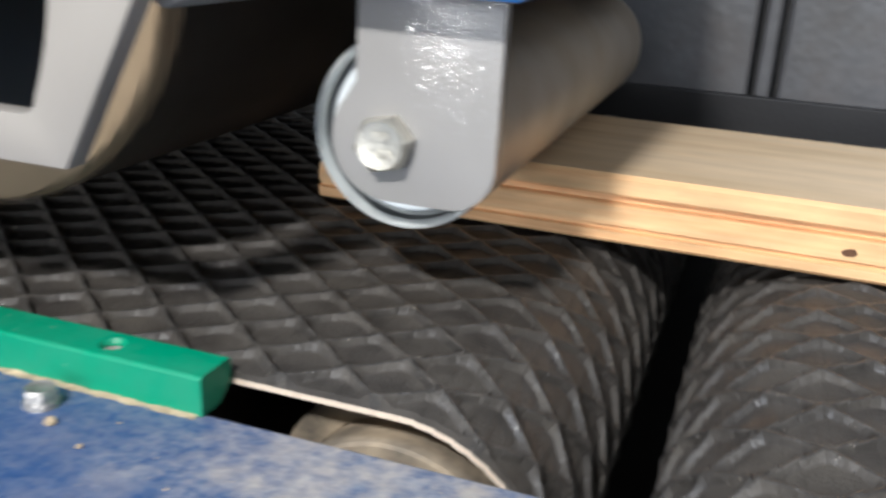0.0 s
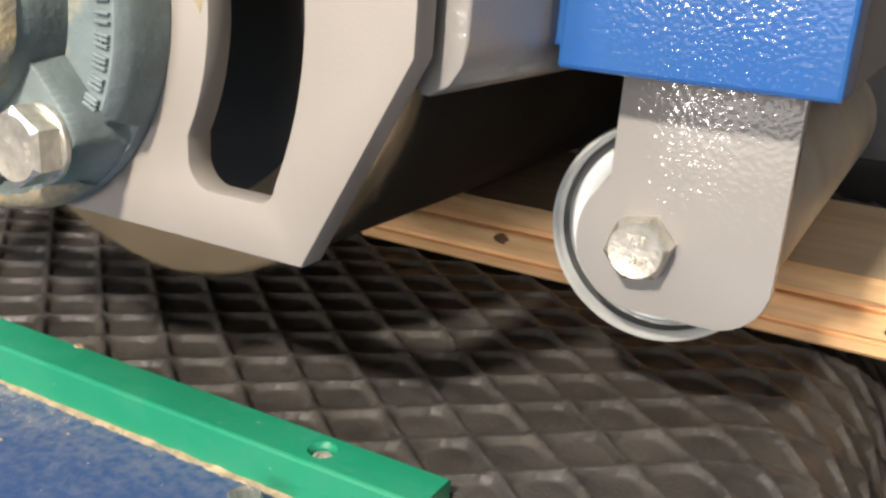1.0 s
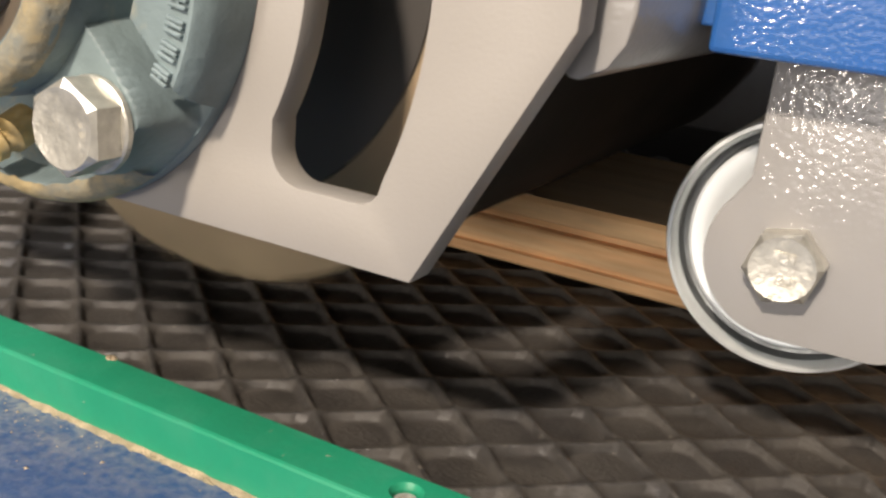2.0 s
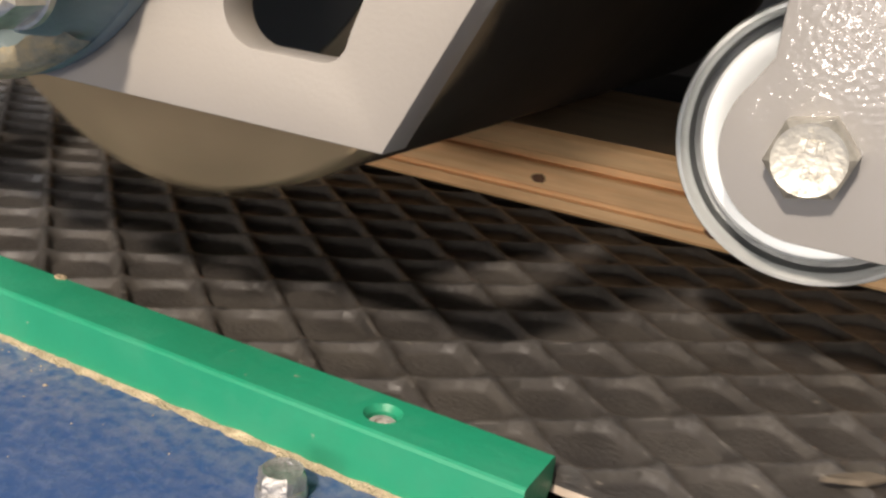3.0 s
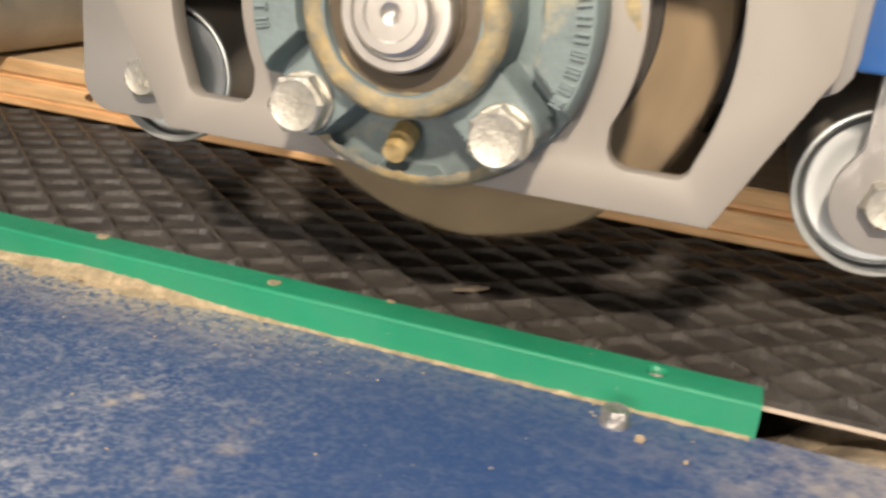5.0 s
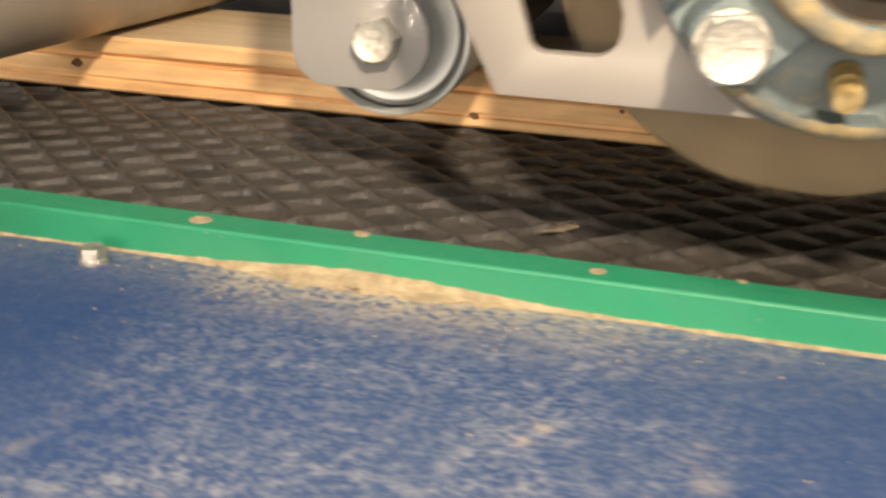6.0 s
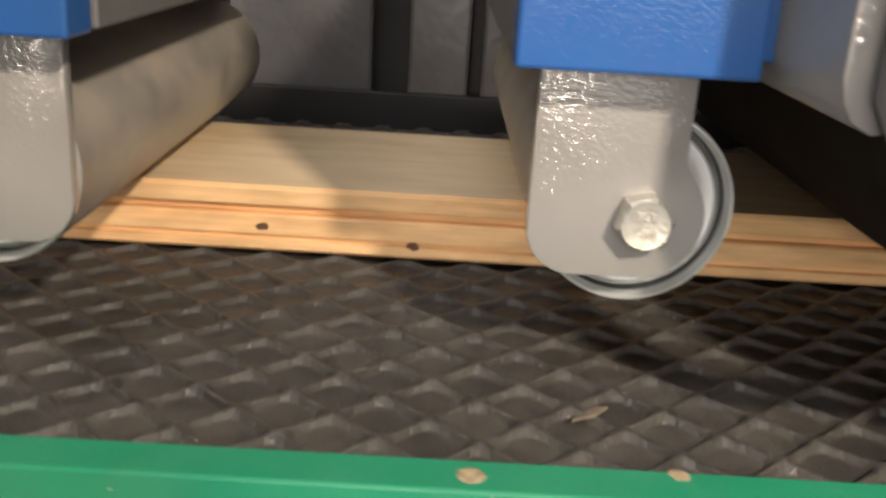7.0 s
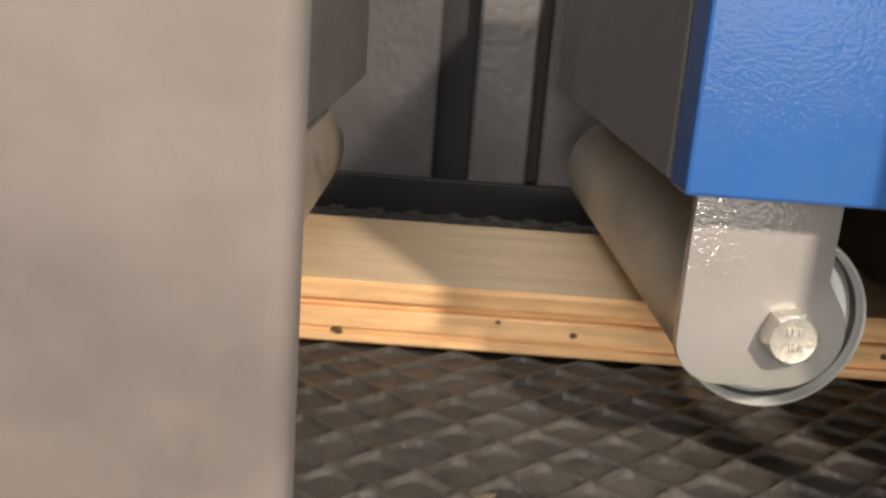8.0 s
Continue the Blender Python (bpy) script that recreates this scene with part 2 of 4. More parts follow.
def deck_material():
    """Blue paint under a thin film of dust, with specks that gather in patches."""
    m = bpy.data.materials.new("dusty_blue_deck")
    m.use_nodes = True
    nt = m.node_tree
    link = nt.links.new
    bsdf = nt.nodes["Principled BSDF"]
    tex = nt.nodes.new("ShaderNodeTexCoord")

    def field(scale, detail, lo, hi, a, b, rough=0.6):
        n = nt.nodes.new("ShaderNodeTexNoise")
        n.inputs["Scale"].default_value, n.inputs["Detail"].default_value, n.inputs["Roughness"].default_value = scale, detail, rough
        link(tex.outputs["Object"], n.inputs["Vector"])
        r = nt.nodes.new("ShaderNodeMapRange")
        r.inputs[1].default_value, r.inputs[2].default_value, r.inputs[3].default_value, r.inputs[4].default_value = lo, hi, a, b
        link(n.outputs[0], r.inputs[0])
        return r.outputs[0]

    def blend(mask, a, b):
        x = nt.nodes.new("ShaderNodeMix")
        x.data_type = "RGBA"
        link(mask, x.inputs[0])
        for sock, v in ((x.inputs[6], a), (x.inputs[7], b)):
            if isinstance(v, tuple):
                sock.default_value = (*v, 1)
            else:
                link(v, sock)
        return x.outputs[2]

    def times(a, b):
        x = nt.nodes.new("ShaderNodeMath")
        x.operation = "MULTIPLY"
        link(a, x.inputs[0])
        link(b, x.inputs[1])
        return x.outputs[0]

    xyz = nt.nodes.new("ShaderNodeSeparateXYZ")
    wave = nt.nodes.new("ShaderNodeTexNoise")
    wave.inputs["Scale"].default_value, wave.inputs["Detail"].default_value = 14, 4
    link(tex.outputs["Object"], wave.inputs["Vector"])
    shift = nt.nodes.new("ShaderNodeVectorMath")
    shift.operation = "MULTIPLY_ADD"
    link(wave.outputs["Color"], shift.inputs[0])
    shift.inputs[1].default_value = (0.13, 0.02, 0.0)
    link(tex.outputs["Object"], shift.inputs[2])
    back = nt.nodes.new("ShaderNodeVectorMath")
    back.operation = "SUBTRACT"
    link(shift.outputs[0], back.inputs[0])
    back.inputs[1].default_value = (0.065, 0.01, 0.0)
    link(back.outputs[0], xyz.inputs[0])

    def spread(axis, lo, hi, stops):
        """How much dust has settled along one axis of the deck."""
        r = nt.nodes.new("ShaderNodeMapRange")
        r.inputs[1].default_value, r.inputs[2].default_value = lo, hi
        link(xyz.outputs[axis], r.inputs[0])
        c = nt.nodes.new("ShaderNodeValToRGB")
        c.color_ramp.interpolation = "EASE"
        e = c.color_ramp.elements
        while len(e) < len(stops):
            e.new(0.5)
        for k, (at, v) in enumerate(stops):
            e[k].position = (at - lo) / (hi - lo)
            e[k].color = (v, v, v, 1)
        link(r.outputs[0], c.inputs[0])
        return c.outputs[0]

    def plus(a, b):
        x = nt.nodes.new("ShaderNodeMath")
        x.operation = "ADD"
        x.use_clamp = True
        link(a, x.inputs[0])
        link(b, x.inputs[1])
        return x.outputs[0]

    along = spread(0, -0.28, 0.45, ((-0.28, 0.15), (-0.215, 0.15), (-0.15, 0.8), (-0.07, 1.0), (-0.025, 0.55), (0.020, 0.20), (0.120, 0.20), (0.150, 0.95), (0.25, 0.95)))
    across = spread(1, -0.17, 0.015, ((-0.17, 1.0), (-0.05, 0.95), (-0.012, 0.75), (0.015, 0.7)))
    settled = times(along, across)
    film = field(9, 4, 0.40, 0.7, 0.0, 0.09)
    col = blend(film, (0.011, 0.054, 0.178), (0.26, 0.27, 0.29))
    patch = times(settled, field(18, 6, 0.36, 0.58, 0.40, 1.0))
    haze = times(settled, field(30, 5, 0.3, 0.7, 0.10, 0.34))
    col = blend(haze, col, (0.145, 0.19, 0.25))
    speck = field(520, 3, 0.45, 0.66, 0.0, 0.8)
    col = blend(times(patch, speck), col, (0.25, 0.285, 0.335))
    fleck = field(170, 6, 0.50, 0.68, 0.0, 0.62)
    col = blend(times(patch, fleck), col, (0.36, 0.385, 0.42))
    clump = field(40, 4, 0.62, 0.72, 0.0, 0.75)
    col = blend(times(patch, clump), col, (0.50, 0.44, 0.35))
    heap = times(spread(0, -0.28, 0.1, ((-0.28, 0.12), (-0.21, 0.25), (-0.135, 1.0), (-0.07, 0.6), (0.0, 0.2), (0.1, 0.1))),
                 spread(1, -0.03, 0.015, ((-0.03, 0.0), (-0.012, 0.22), (0.004, 0.6), (0.015, 1.0))))
    col = blend(times(heap, field(330, 5, 0.36, 0.60, 0.0, 1.0)), col, (0.66, 0.55, 0.37))
    corner = times(spread(0, 0.06, 0.32, ((0.06, 0.0), (0.11, 0.25), (0.16, 0.85), (0.32, 0.9))), spread(1, -0.12, 0.015, ((-0.12, 0.35), (-0.03, 0.8), (0.015, 1.0))))
    col = blend(times(corner, field(150, 6, 0.42, 0.62, 0.0, 0.55, 0.7)), col, (0.47, 0.44, 0.41))
    col = blend(times(corner, field(34, 5, 0.52, 0.66, 0.0, 0.45, 0.7)), col, (0.58, 0.50, 0.39))
    link(col, bsdf.inputs["Base Color"])
    bsdf.inputs["Roughness"].default_value = 0.62
    b = nt.nodes.new("ShaderNodeBump")
    b.inputs["Strength"].default_value, b.inputs["Distance"].default_value = 0.25, 0.0004
    link(speck, b.inputs["Height"])
    link(b.outputs[0], bsdf.inputs["Normal"])
    return m


DECK_BLUE = deck_material()
CHIP_WOOD = material("grey_splinter", (0.14, 0.115, 0.085), 0.85, grain=0.5, grain_scale=500, vary=0.25, vary_scale=200)
KNOT = material("dark_knot", (0.13, 0.062, 0.03), 0.7, grain=0.5, grain_scale=400, vary=0.3, vary_scale=300)


# ---- mesh helpers ----
def part(name, bm, mat, parent=None, label="", smooth=None):
    """Links a bmesh as one mesh object under a thing or a part."""
    me = bpy.data.meshes.new(name)
    bmesh.ops.recalc_face_normals(bm, faces=bm.faces)
    bm.to_mesh(me)
    bm.free()
    me.materials.append(mat)
    if smooth is not None:
        me.polygons.foreach_set("use_smooth", [True] * len(me.polygons))
        me.set_sharp_from_angle(angle=radians(smooth))
    ob = new(name, me)
    ob.parent = parent
    if label:
        tagged(ob, label)
    return ob


def thing(name, label, category, group="", kind="", at=(0, 0, 0)):
    ob = new(name)
    ob.empty_display_size = 0.02
    ob.location = at
    return tagged(ob, label, category, group, kind)


def box(bm, x0, x1, y0, y1, z0, z1, bevel=0.0, segments=2):
    """A box, with rounded edges, added to bm."""
    tmp = bmesh.new()
    bmesh.ops.create_cube(tmp, size=1)
    for v in tmp.verts:
        v.co = Vector(((x0 + x1) / 2 + v.co.x * (x1 - x0), (y0 + y1) / 2 + v.co.y * (y1 - y0), (z0 + z1) / 2 + v.co.z * (z1 - z0)))
    if bevel:
        bmesh.ops.bevel(tmp, geom=tmp.edges[:], offset=bevel, segments=segments, affect="EDGES", profile=0.5)
    join(bm, tmp)


def join(bm, tmp, m=None):
    if m is not None:
        bmesh.ops.transform(tmp, matrix=m, verts=tmp.verts)
    me = bpy.data.meshes.new("tmp")
    tmp.to_mesh(me)
    tmp.free()
    bm.from_mesh(me)
    bpy.data.meshes.remove(me)


def lathe(bm, profile, n=64, closed=False, m=None):
    """Turns a profile of (radius, y) round the y axis."""
    tmp = bmesh.new()
    rings = []
    for r, y in profile:
        if r < 1e-6:
            rings.append([tmp.verts.new((0, y, 0))])
        else:
            rings.append([tmp.verts.new((r * math.cos(2 * math.pi * k / n), y, r * math.sin(2 * math.pi * k / n))) for k in range(n)])
    for a, b in zip(rings, rings[1:] + (rings[:1] if closed else [])):
        for k in range(n):
            j = (k + 1) % n
            quad = [a[k % len(a)], a[j % len(a)], b[j % len(b)], b[k % len(b)]]
            keep = []
            for v in quad:
                if v not in keep:
                    keep.append(v)
            if len(keep) > 2:
                tmp.faces.new(keep)
    join(bm, tmp, m)


def slab(bm, loops, y0, y1, bevel=0.0):
    """An upright plate in x and z, from y0 to y1: an outline and holes in it."""
    tmp = bmesh.new()
    edges = []
    for loop in loops:
        vs = [tmp.verts.new((x, y0, z)) for x, z in loop]
        edges += [tmp.edges.new((vs[i], vs[(i + 1) % len(vs)])) for i in range(len(vs))]
    bmesh.ops.triangle_fill(tmp, use_beauty=True, use_dissolve=False, edges=edges)
    res = bmesh.ops.extrude_face_region(tmp, geom=tmp.faces[:])
    for v in res["geom"]:
        if isinstance(v, bmesh.types.BMVert):
            v.co.y = y1
    bmesh.ops.recalc_face_normals(tmp, faces=tmp.faces)
    if bevel:
        rim = [e for e in tmp.edges if len(e.link_faces) == 2 and e.calc_face_angle(0) > 0.6 and abs(e.verts[0].co.y - e.verts[1].co.y) < 1e-6]
        bmesh.ops.bevel(tmp, geom=rim, offset=bevel, segments=2, affect="EDGES", profile=0.5)
    join(bm, tmp)


def arc(cx, cz, r, a0, a1, n):
    return [(cx + r * math.cos(radians(a0 + (a1 - a0) * k / n)), cz + r * math.sin(radians(a0 + (a1 - a0) * k / n))) for k in range(n + 1)]


def hex_head(bm, flats, height, washer=0.0, washer_h=0.002, flange=0.0, turn=0.0):
    """A hexagon head that points to -y from y = 0, on a washer or flange."""
    if washer:
        lathe(bm, [(0, 0), (washer - 0.0004, 0), (washer, -0.0004), (washer, -washer_h + 0.0004), (washer - 0.0004, -washer_h), (0, -washer_h)], 40)
    base = -washer_h if washer else 0.0
    rr = flats / math.sqrt(3)
    tmp = bmesh.new()
    a = [tmp.verts.new((rr * math.cos(turn + k * math.pi / 3), base, rr * math.sin(turn + k * math.pi / 3))) for k in range(6)]
    b = [tmp.verts.new((v.co.x, base - height * 0.86, v.co.z)) for v in a]
    for k in range(6):
        tmp.faces.new((a[k], a[(k + 1) % 6], b[(k + 1) % 6], b[k]))
    n = 24
    ring = [tmp.verts.new((flats * 0.47 * math.cos(turn + 2 * math.pi * k / n), base - height, flats * 0.47 * math.sin(turn + 2 * math.pi * k / n))) for k in range(n)]
    inner = [tmp.verts.new((v.co.x * 0.86, base - height + 0.0003, v.co.z * 0.86)) for v in ring]
    for k in range(6):
        s = [ring[(4 * k + i) % n] for i in range(5)]
        tmp.faces.new((b[k], *s, b[(k + 1) % 6]))
    for k in range(n):
        tmp.faces.new((ring[k], ring[(k + 1) % n], inner[(k + 1) % n], inner[k]))
    tmp.faces.new(inner)
    if flange:
        lathe(tmp, [(0, base), (flange, base), (flange, base - 0.0012), (rr * 0.95, base - 0.0022), (0, base - 0.0022)], 32)
    join(bm, tmp)


# ---- the room round the machine ----
def plain(name, x0, x1, y0, y1, z0, z1, mat, label, category):
    bm = bmesh.new()
    box(bm, x0, x1, y0, y1, z0, z1)
    return tagged(part(name, bm, mat), label, category, kind="structure")


plain("floor", -4, 4, -4, 4, -1.0, -0.9, CONCRETE, "grey concrete workshop floor", "floor")
plain("ceiling", -4, 4, -4, 4, 2.4, 2.5, PLASTER, "plain pale workshop ceiling", "ceiling")
plain("wall_north", -4, 4, 4, 4.1, -0.9, 2.4, PLASTER, "plain pale workshop wall", "wall")


def fill_wall():
    """The wall behind the camera, with an added opening for the fill lamp."""
    bm = bmesh.new()
    for x0, x1, z0, z1 in ((-4, 4, -0.9, 0.0), (-4, 4, 1.5, 2.4), (-4, -1.3, 0.0, 1.5), (1.7, 4, 0.0, 1.5)):
        box(bm, x0, x1, -4.1, -4, z0, z1)
    tagged(part("wall_south", bm, PLASTER), "plain pale workshop wall with an added opening for the fill lamp", "wall", kind="structure")
    bm = bmesh.new()
    for x0, x1, z0, z1 in ((-1.3, 1.7, 0.0, 0.06), (-1.3, 1.7, 1.44, 1.5), (-1.3, -1.24, 0.06, 1.44), (1.64, 1.7, 0.06, 1.44), (-0.33, -0.27, 0.06, 1.44), (0.67, 0.73, 0.06, 1.44)):
        box(bm, x0, x1, -4.08, -4.02, z0, z1, 0.004)
    tagged(part("fill_frame", bm, COLUMN), "grey frame added round the fill lamp's unseen opening", "window", kind="structure")


fill_wall()
plain("wall_east", 4, 4.1, -4, 4, -0.9, 2.4, PLASTER, "plain pale workshop wall", "wall")
plain("wall_west", -4.1, -4, -4, 4, -0.9, 2.4, PLASTER, "plain pale workshop wall", "wall")


# ---- the machine bed ----
V = 0.0842          # speed of belt and board, towards -x
TOP = -0.003        # height of the belt's ridges
BELT_Y0, BELT_Y1 = 0.0325, 0.50
PULLEY_X, PULLEY_R = 0.172, 0.048
UNDER = -0.0102     # underside of the belt


def machine_bed():
    bed = thing("machine_bed", "blue painted steel machine bed dusted with sawdust", "machine bed")
    bm = bmesh.new()
    box(bm, -0.2775, 0.62, -0.17, 0.0175, -0.022, -0.0128, 0.0012)
    part("deck", bm, DECK_BLUE, bed, "blue deck plate strewn with sawdust")
    bm = bmesh.new()
    box(bm, -0.62, 0.62, -0.14, 0.0, -0.9, -0.0225)
    part("front_apron", bm, BLACK, bed)
    bm = bmesh.new()
    box(bm, -0.62, 0.1, 0.05, 0.49, -0.9, -0.012)
    part("slider_bed", bm, BLACK, bed)
    bm = bmesh.new()
    box(bm, -0.62, -0.2790, -0.17, 0.0175, -0.0224, -0.0133, 0.001)
    part("side_plate", bm, SIDE_GREY, bed, "bare grey plate beside the blue deck")
    for x in (0.0767, -0.2317):
        bm = bmesh.new()
        hex_head(bm, 0.0086, 0.0058, flange=0.0052, turn=0.3)
        bmesh.ops.transform(bm, matrix=Matrix.Translation((x, 0.0022, -0.0128)) @ Matrix.Rotation(radians(-90), 4, "X"), verts=bm.verts)
        part("hex_bolt", bm, DULL_BOLT, bed, "dull flanged hexagon bolt", smooth=35)
    return bed


machine_bed()


def guide_rail():
    rail = thing("guide_rail", "green plastic guide rail along the belt", "guide rail")
    bm = bmesh.new()
    tmp = bmesh.new()
    # an outline in y and z, drawn out along x
    prof = [(0.0146, -0.0125), (0.0143, -0.0010), (0.0146, -0.0003), (0.0153, 0.0), (0.0292, 0.0), (0.0300, -0.0008), (0.0300, -0.0075), (0.0240, -0.0125)]
    rings = [[tmp.verts.new((x, y, z)) for y, z in prof] for x in (-0.62, 0.1218)]
    for i in range(len(prof)):
        j = (i + 1) % len(prof)
        tmp.faces.new((rings[0][i], rings[0][j], rings[1][j], rings[1][i]))
    for r in rings:
        tmp.faces.new(r)
    join(bm, tmp)
    body = part("rail_body", bm, GREEN, rail)
    bm = bmesh.new()
    lathe(bm, [(0, 0.0050), (0.0032, 0.0050), (0.0033, 0.0014), (0.0043, -0.0002), (0.0043, -0.002), (0, -0.002)], 32)
    bmesh.ops.transform(bm, matrix=Matrix.Translation((0.0866, 0.0221, 0.0)) @ Matrix.Rotation(radians(-90), 4, "X"), verts=bm.verts)
    bmesh.ops.recalc_face_normals(bm, faces=bm.faces)
    drill = part("drill", bm, GREEN)
    cut = body.modifiers.new("hole", "BOOLEAN")
    cut.operation, cut.object, cut.solver = "DIFFERENCE", drill, "EXACT"
    bpy.context.view_layer.update()
    solid = bpy.data.meshes.new_from_object(body.evaluated_get(bpy.context.evaluated_depsgraph_get()))
    body.modifiers.remove(cut)
    body.data = solid
    bpy.data.objects.remove(drill)
    for x, y, r in ((0.0866, 0.0221, 0.0042), (-0.0602, 0.0221, 0.0028), (-0.2006, 0.0221, 0.0042), (-0.0144, 0.0291, 0.0016), (-0.1426, 0.0280, 0.0030)):
        bm = bmesh.new()
        if x > 0:
            lathe(bm, [(r * 0.75, 0.0048), (r * 0.74, 0.0024), (r * 0.66, 0.0020), (r * 0.40, 0.0019), (r * 0.36, 0.0032), (0, 0.0032)], 24)
        else:
            lathe(bm, [(r, 0.0001), (r * 0.9, -0.0002), (r * 0.6, -0.0003), (r * 0.3, -0.00025), (0, -0.0003)], 24)
            for v in bm.verts:
                v.co += 0.0005 * noise.noise_vector(v.co * 500 + Vector((x * 90, 0, 0))) * (0.4 if abs(v.co.y) < 1e-5 else 1.0)
        bmesh.ops.transform(bm, matrix=Matrix.Translation((x, y, 0.0)) @ Matrix.Rotation(radians(-90), 4, "X"), verts=bm.verts)
        part("screw", bm, SCREW if x > 0 else DUST, rail, "dusty countersunk screw", smooth=35)
    return rail


guide_rail()


# ---- the belts ----
LX, LY, RIDGE = 0.0300, 0.0265, 0.0031
SLICES = 5
STEP = LX / SLICES
LAP = 0.0017        # each slice reaches under its neighbours


def belt_meshes():
    """One lattice period of the ribbed belt, cut into narrow slices that can follow the pulley."""
    bm = bmesh.new()
    w = LX / 2
    shape = ((0.0, 0.0), (0.024, 0.02), (0.040, 0.16), (0.072, 0.72), (0.098, 0.94), (0.140, 1.0))
    us = [k / 6 for k in range(7)]

    def tri(x0, side, y0):
        """Half a cell: its base lies on x0 and its tip half a period away. The ribs rise where they cross, and the corners are filled."""
        rows = []
        mid = Vector((x0, y0 + LY / 2))
        for k, drop in shape:
            d = k * LY
            a, c, e = Vector((x0, y0 + d)), Vector((x0 + side * (w - d * 2 * w / LY), y0 + LY / 2)), Vector((x0, y0 + LY - d))
            row = []
            for p, q, u in [(a, c, u) for u in us[:-1]] + [(c, e, u) for u in us]:
                xy = p.lerp(q, u)
                near = abs(2 * u - 1) ** 3
                xy = mid + (xy - mid) * (1 - 0.17 * near * min(1.0, drop * 1.6))
                top = TOP - 0.0007 * (1 - near)
                row.append(bm.verts.new((xy.x, xy.y, top + (TOP - RIDGE - top) * drop)))
            rows.append(row)
        for r, (a, b) in enumerate(zip(rows, rows[1:])):
            for i in range(len(a) - 1):
                bm.faces.new((a[i], a[i + 1], b[i + 1], b[i])).material_index = (3, 3, 0, 0, 2)[r]
        bm.faces.new(rows[-1]).material_index = 2

    n = int((BELT_Y1 - BELT_Y0) / LY)
    for j in range(-1, n + 1):
        y = BELT_Y0 + j * LY
        for x in (-LX, 0.0, LX):
            if x <= 0:
                tri(x + w, 1, y + LY / 2)
                tri(x + LX, -1, y)
            if x >= 0:
                tri(x, 1, y)
                tri(x + w, -1, y + LY / 2)
    bmesh.ops.remove_doubles(bm, verts=bm.verts, dist=1e-5)
    for co, no in (((0, BELT_Y0, 0), (0, -1, 0)), ((0, BELT_Y1, 0), (0, 1, 0)), ((-LAP, 0, 0), (-1, 0, 0)), ((LX + LAP, 0, 0), (1, 0, 0))):
        bmesh.ops.bisect_plane(bm, geom=bm.verts[:] + bm.edges[:] + bm.faces[:], plane_co=co, plane_no=no, clear_outer=True)
    whole = bpy.data.meshes.new("tmp")
    bm.to_mesh(whole)
    bm.free()
    made = []
    for k in range(SLICES):
        b = bmesh.new()
        b.from_mesh(whole)
        for x, sgn, clear in ((k * STEP - LAP, -1, True), ((k + 1) * STEP + LAP, 1, True), (k * STEP, -1, False), ((k + 1) * STEP, 1, False)):
            bmesh.ops.bisect_plane(b, geom=b.verts[:] + b.edges[:] + b.faces[:], plane_co=(x, 0, 0), plane_no=(sgn, 0, 0), clear_outer=clear)
        bmesh.ops.translate(b, verts=b.verts, vec=(-k * STEP, 0, 0))
        for f in b.faces:
            f.smooth = True
        # edges of rubber and fabric at both sides, and the underside
        for y in (BELT_Y0, BELT_Y1):
            rim = [e for e in b.edges if len(e.link_faces) == 1 and all(abs(v.co.y - y) < 1e-5 for v in e.verts)]
            made_edges = bmesh.ops.extrude_edge_only(b, edges=rim)["geom"]
            for v in made_edges:
                if isinstance(v, bmesh.types.BMVert):
                    v.co.z = UNDER + 0.0019
        for v in b.verts:
            if v.co.x < -1e-5 or v.co.x > STEP + 1e-5:
                v.co.z -= 0.0004
                v.co.y += 0.0004 if v.co.y < 0.2 else -0.0004
        for y in (BELT_Y0, BELT_Y1):
            q = [b.verts.new((x, yy, z)) for x, yy, z in ((0, y, UNDER), (STEP, y, UNDER), (STEP + 0.0001, y, UNDER + 0.0019), (-0.0001, y, UNDER + 0.0019))]
            b.faces.new(q).material_index = 1
        q = [b.verts.new(p) for p in ((0, BELT_Y0, UNDER), (STEP, BELT_Y0, UNDER), (STEP, BELT_Y1, UNDER), (0, BELT_Y1, UNDER))]
        b.faces.new(q).material_index = 1
        me = bpy.data.meshes.new("belt_segment")
        b.to_mesh(me)
        b.free()
        for mat in (RUBBER, FABRIC, RUBBER_PIT, RUBBER_WORN):
            me.materials.append(mat)
        me.set_sharp_from_angle(angle=radians(50))
        made.append(me)
    bpy.data.meshes.remove(whole)
    return made


BELT_MESHES = belt_meshes()


def belt_pose(s, x_end, side):
    """Where a segment lies whose way along the belt is s; the belt bends round a pulley at x_end, on its right (1) or left (-1) end."""
    r = PULLEY_R
    over = (s - x_end) * side
    if over <= 0:
        return pose(s, 0, 0)
    a = over / r
    if a < math.pi:
        c = Matrix.Translation((x_end, 0, UNDER - r))
        return c @ Matrix.Rotation(side * a, 4, "Y") @ Matrix.Translation((0, 0, r - UNDER))
    return pose(x_end - side * (a - math.pi) * r, 0, 2 * (UNDER - r), 0, 180, 0)


def conveyor_belt(label, s0, s1, x_end, side):
    belt = thing("conveyor_belt", label, "conveyor belt", "conveyor belts")
    segments = []
    n = int((s1 - s0) / STEP)
    for i in range(n):
        ob = new("belt_segment", BELT_MESHES[i % SLICES])
        ob.parent = belt
        ob["way"] = s0 + i * STEP
        segments.append((ob, s0 + i * STEP, x_end, side))
    return segments


MOVING_BELT = conveyor_belt("black rubber conveyor belt with a raised diamond lattice", -0.6128, 0.96, PULLEY_X, 1)
MOVING_BELT += conveyor_belt("black diamond-ribbed infeed belt beyond the gap", 0.20, 1.05, 0.298, -1)


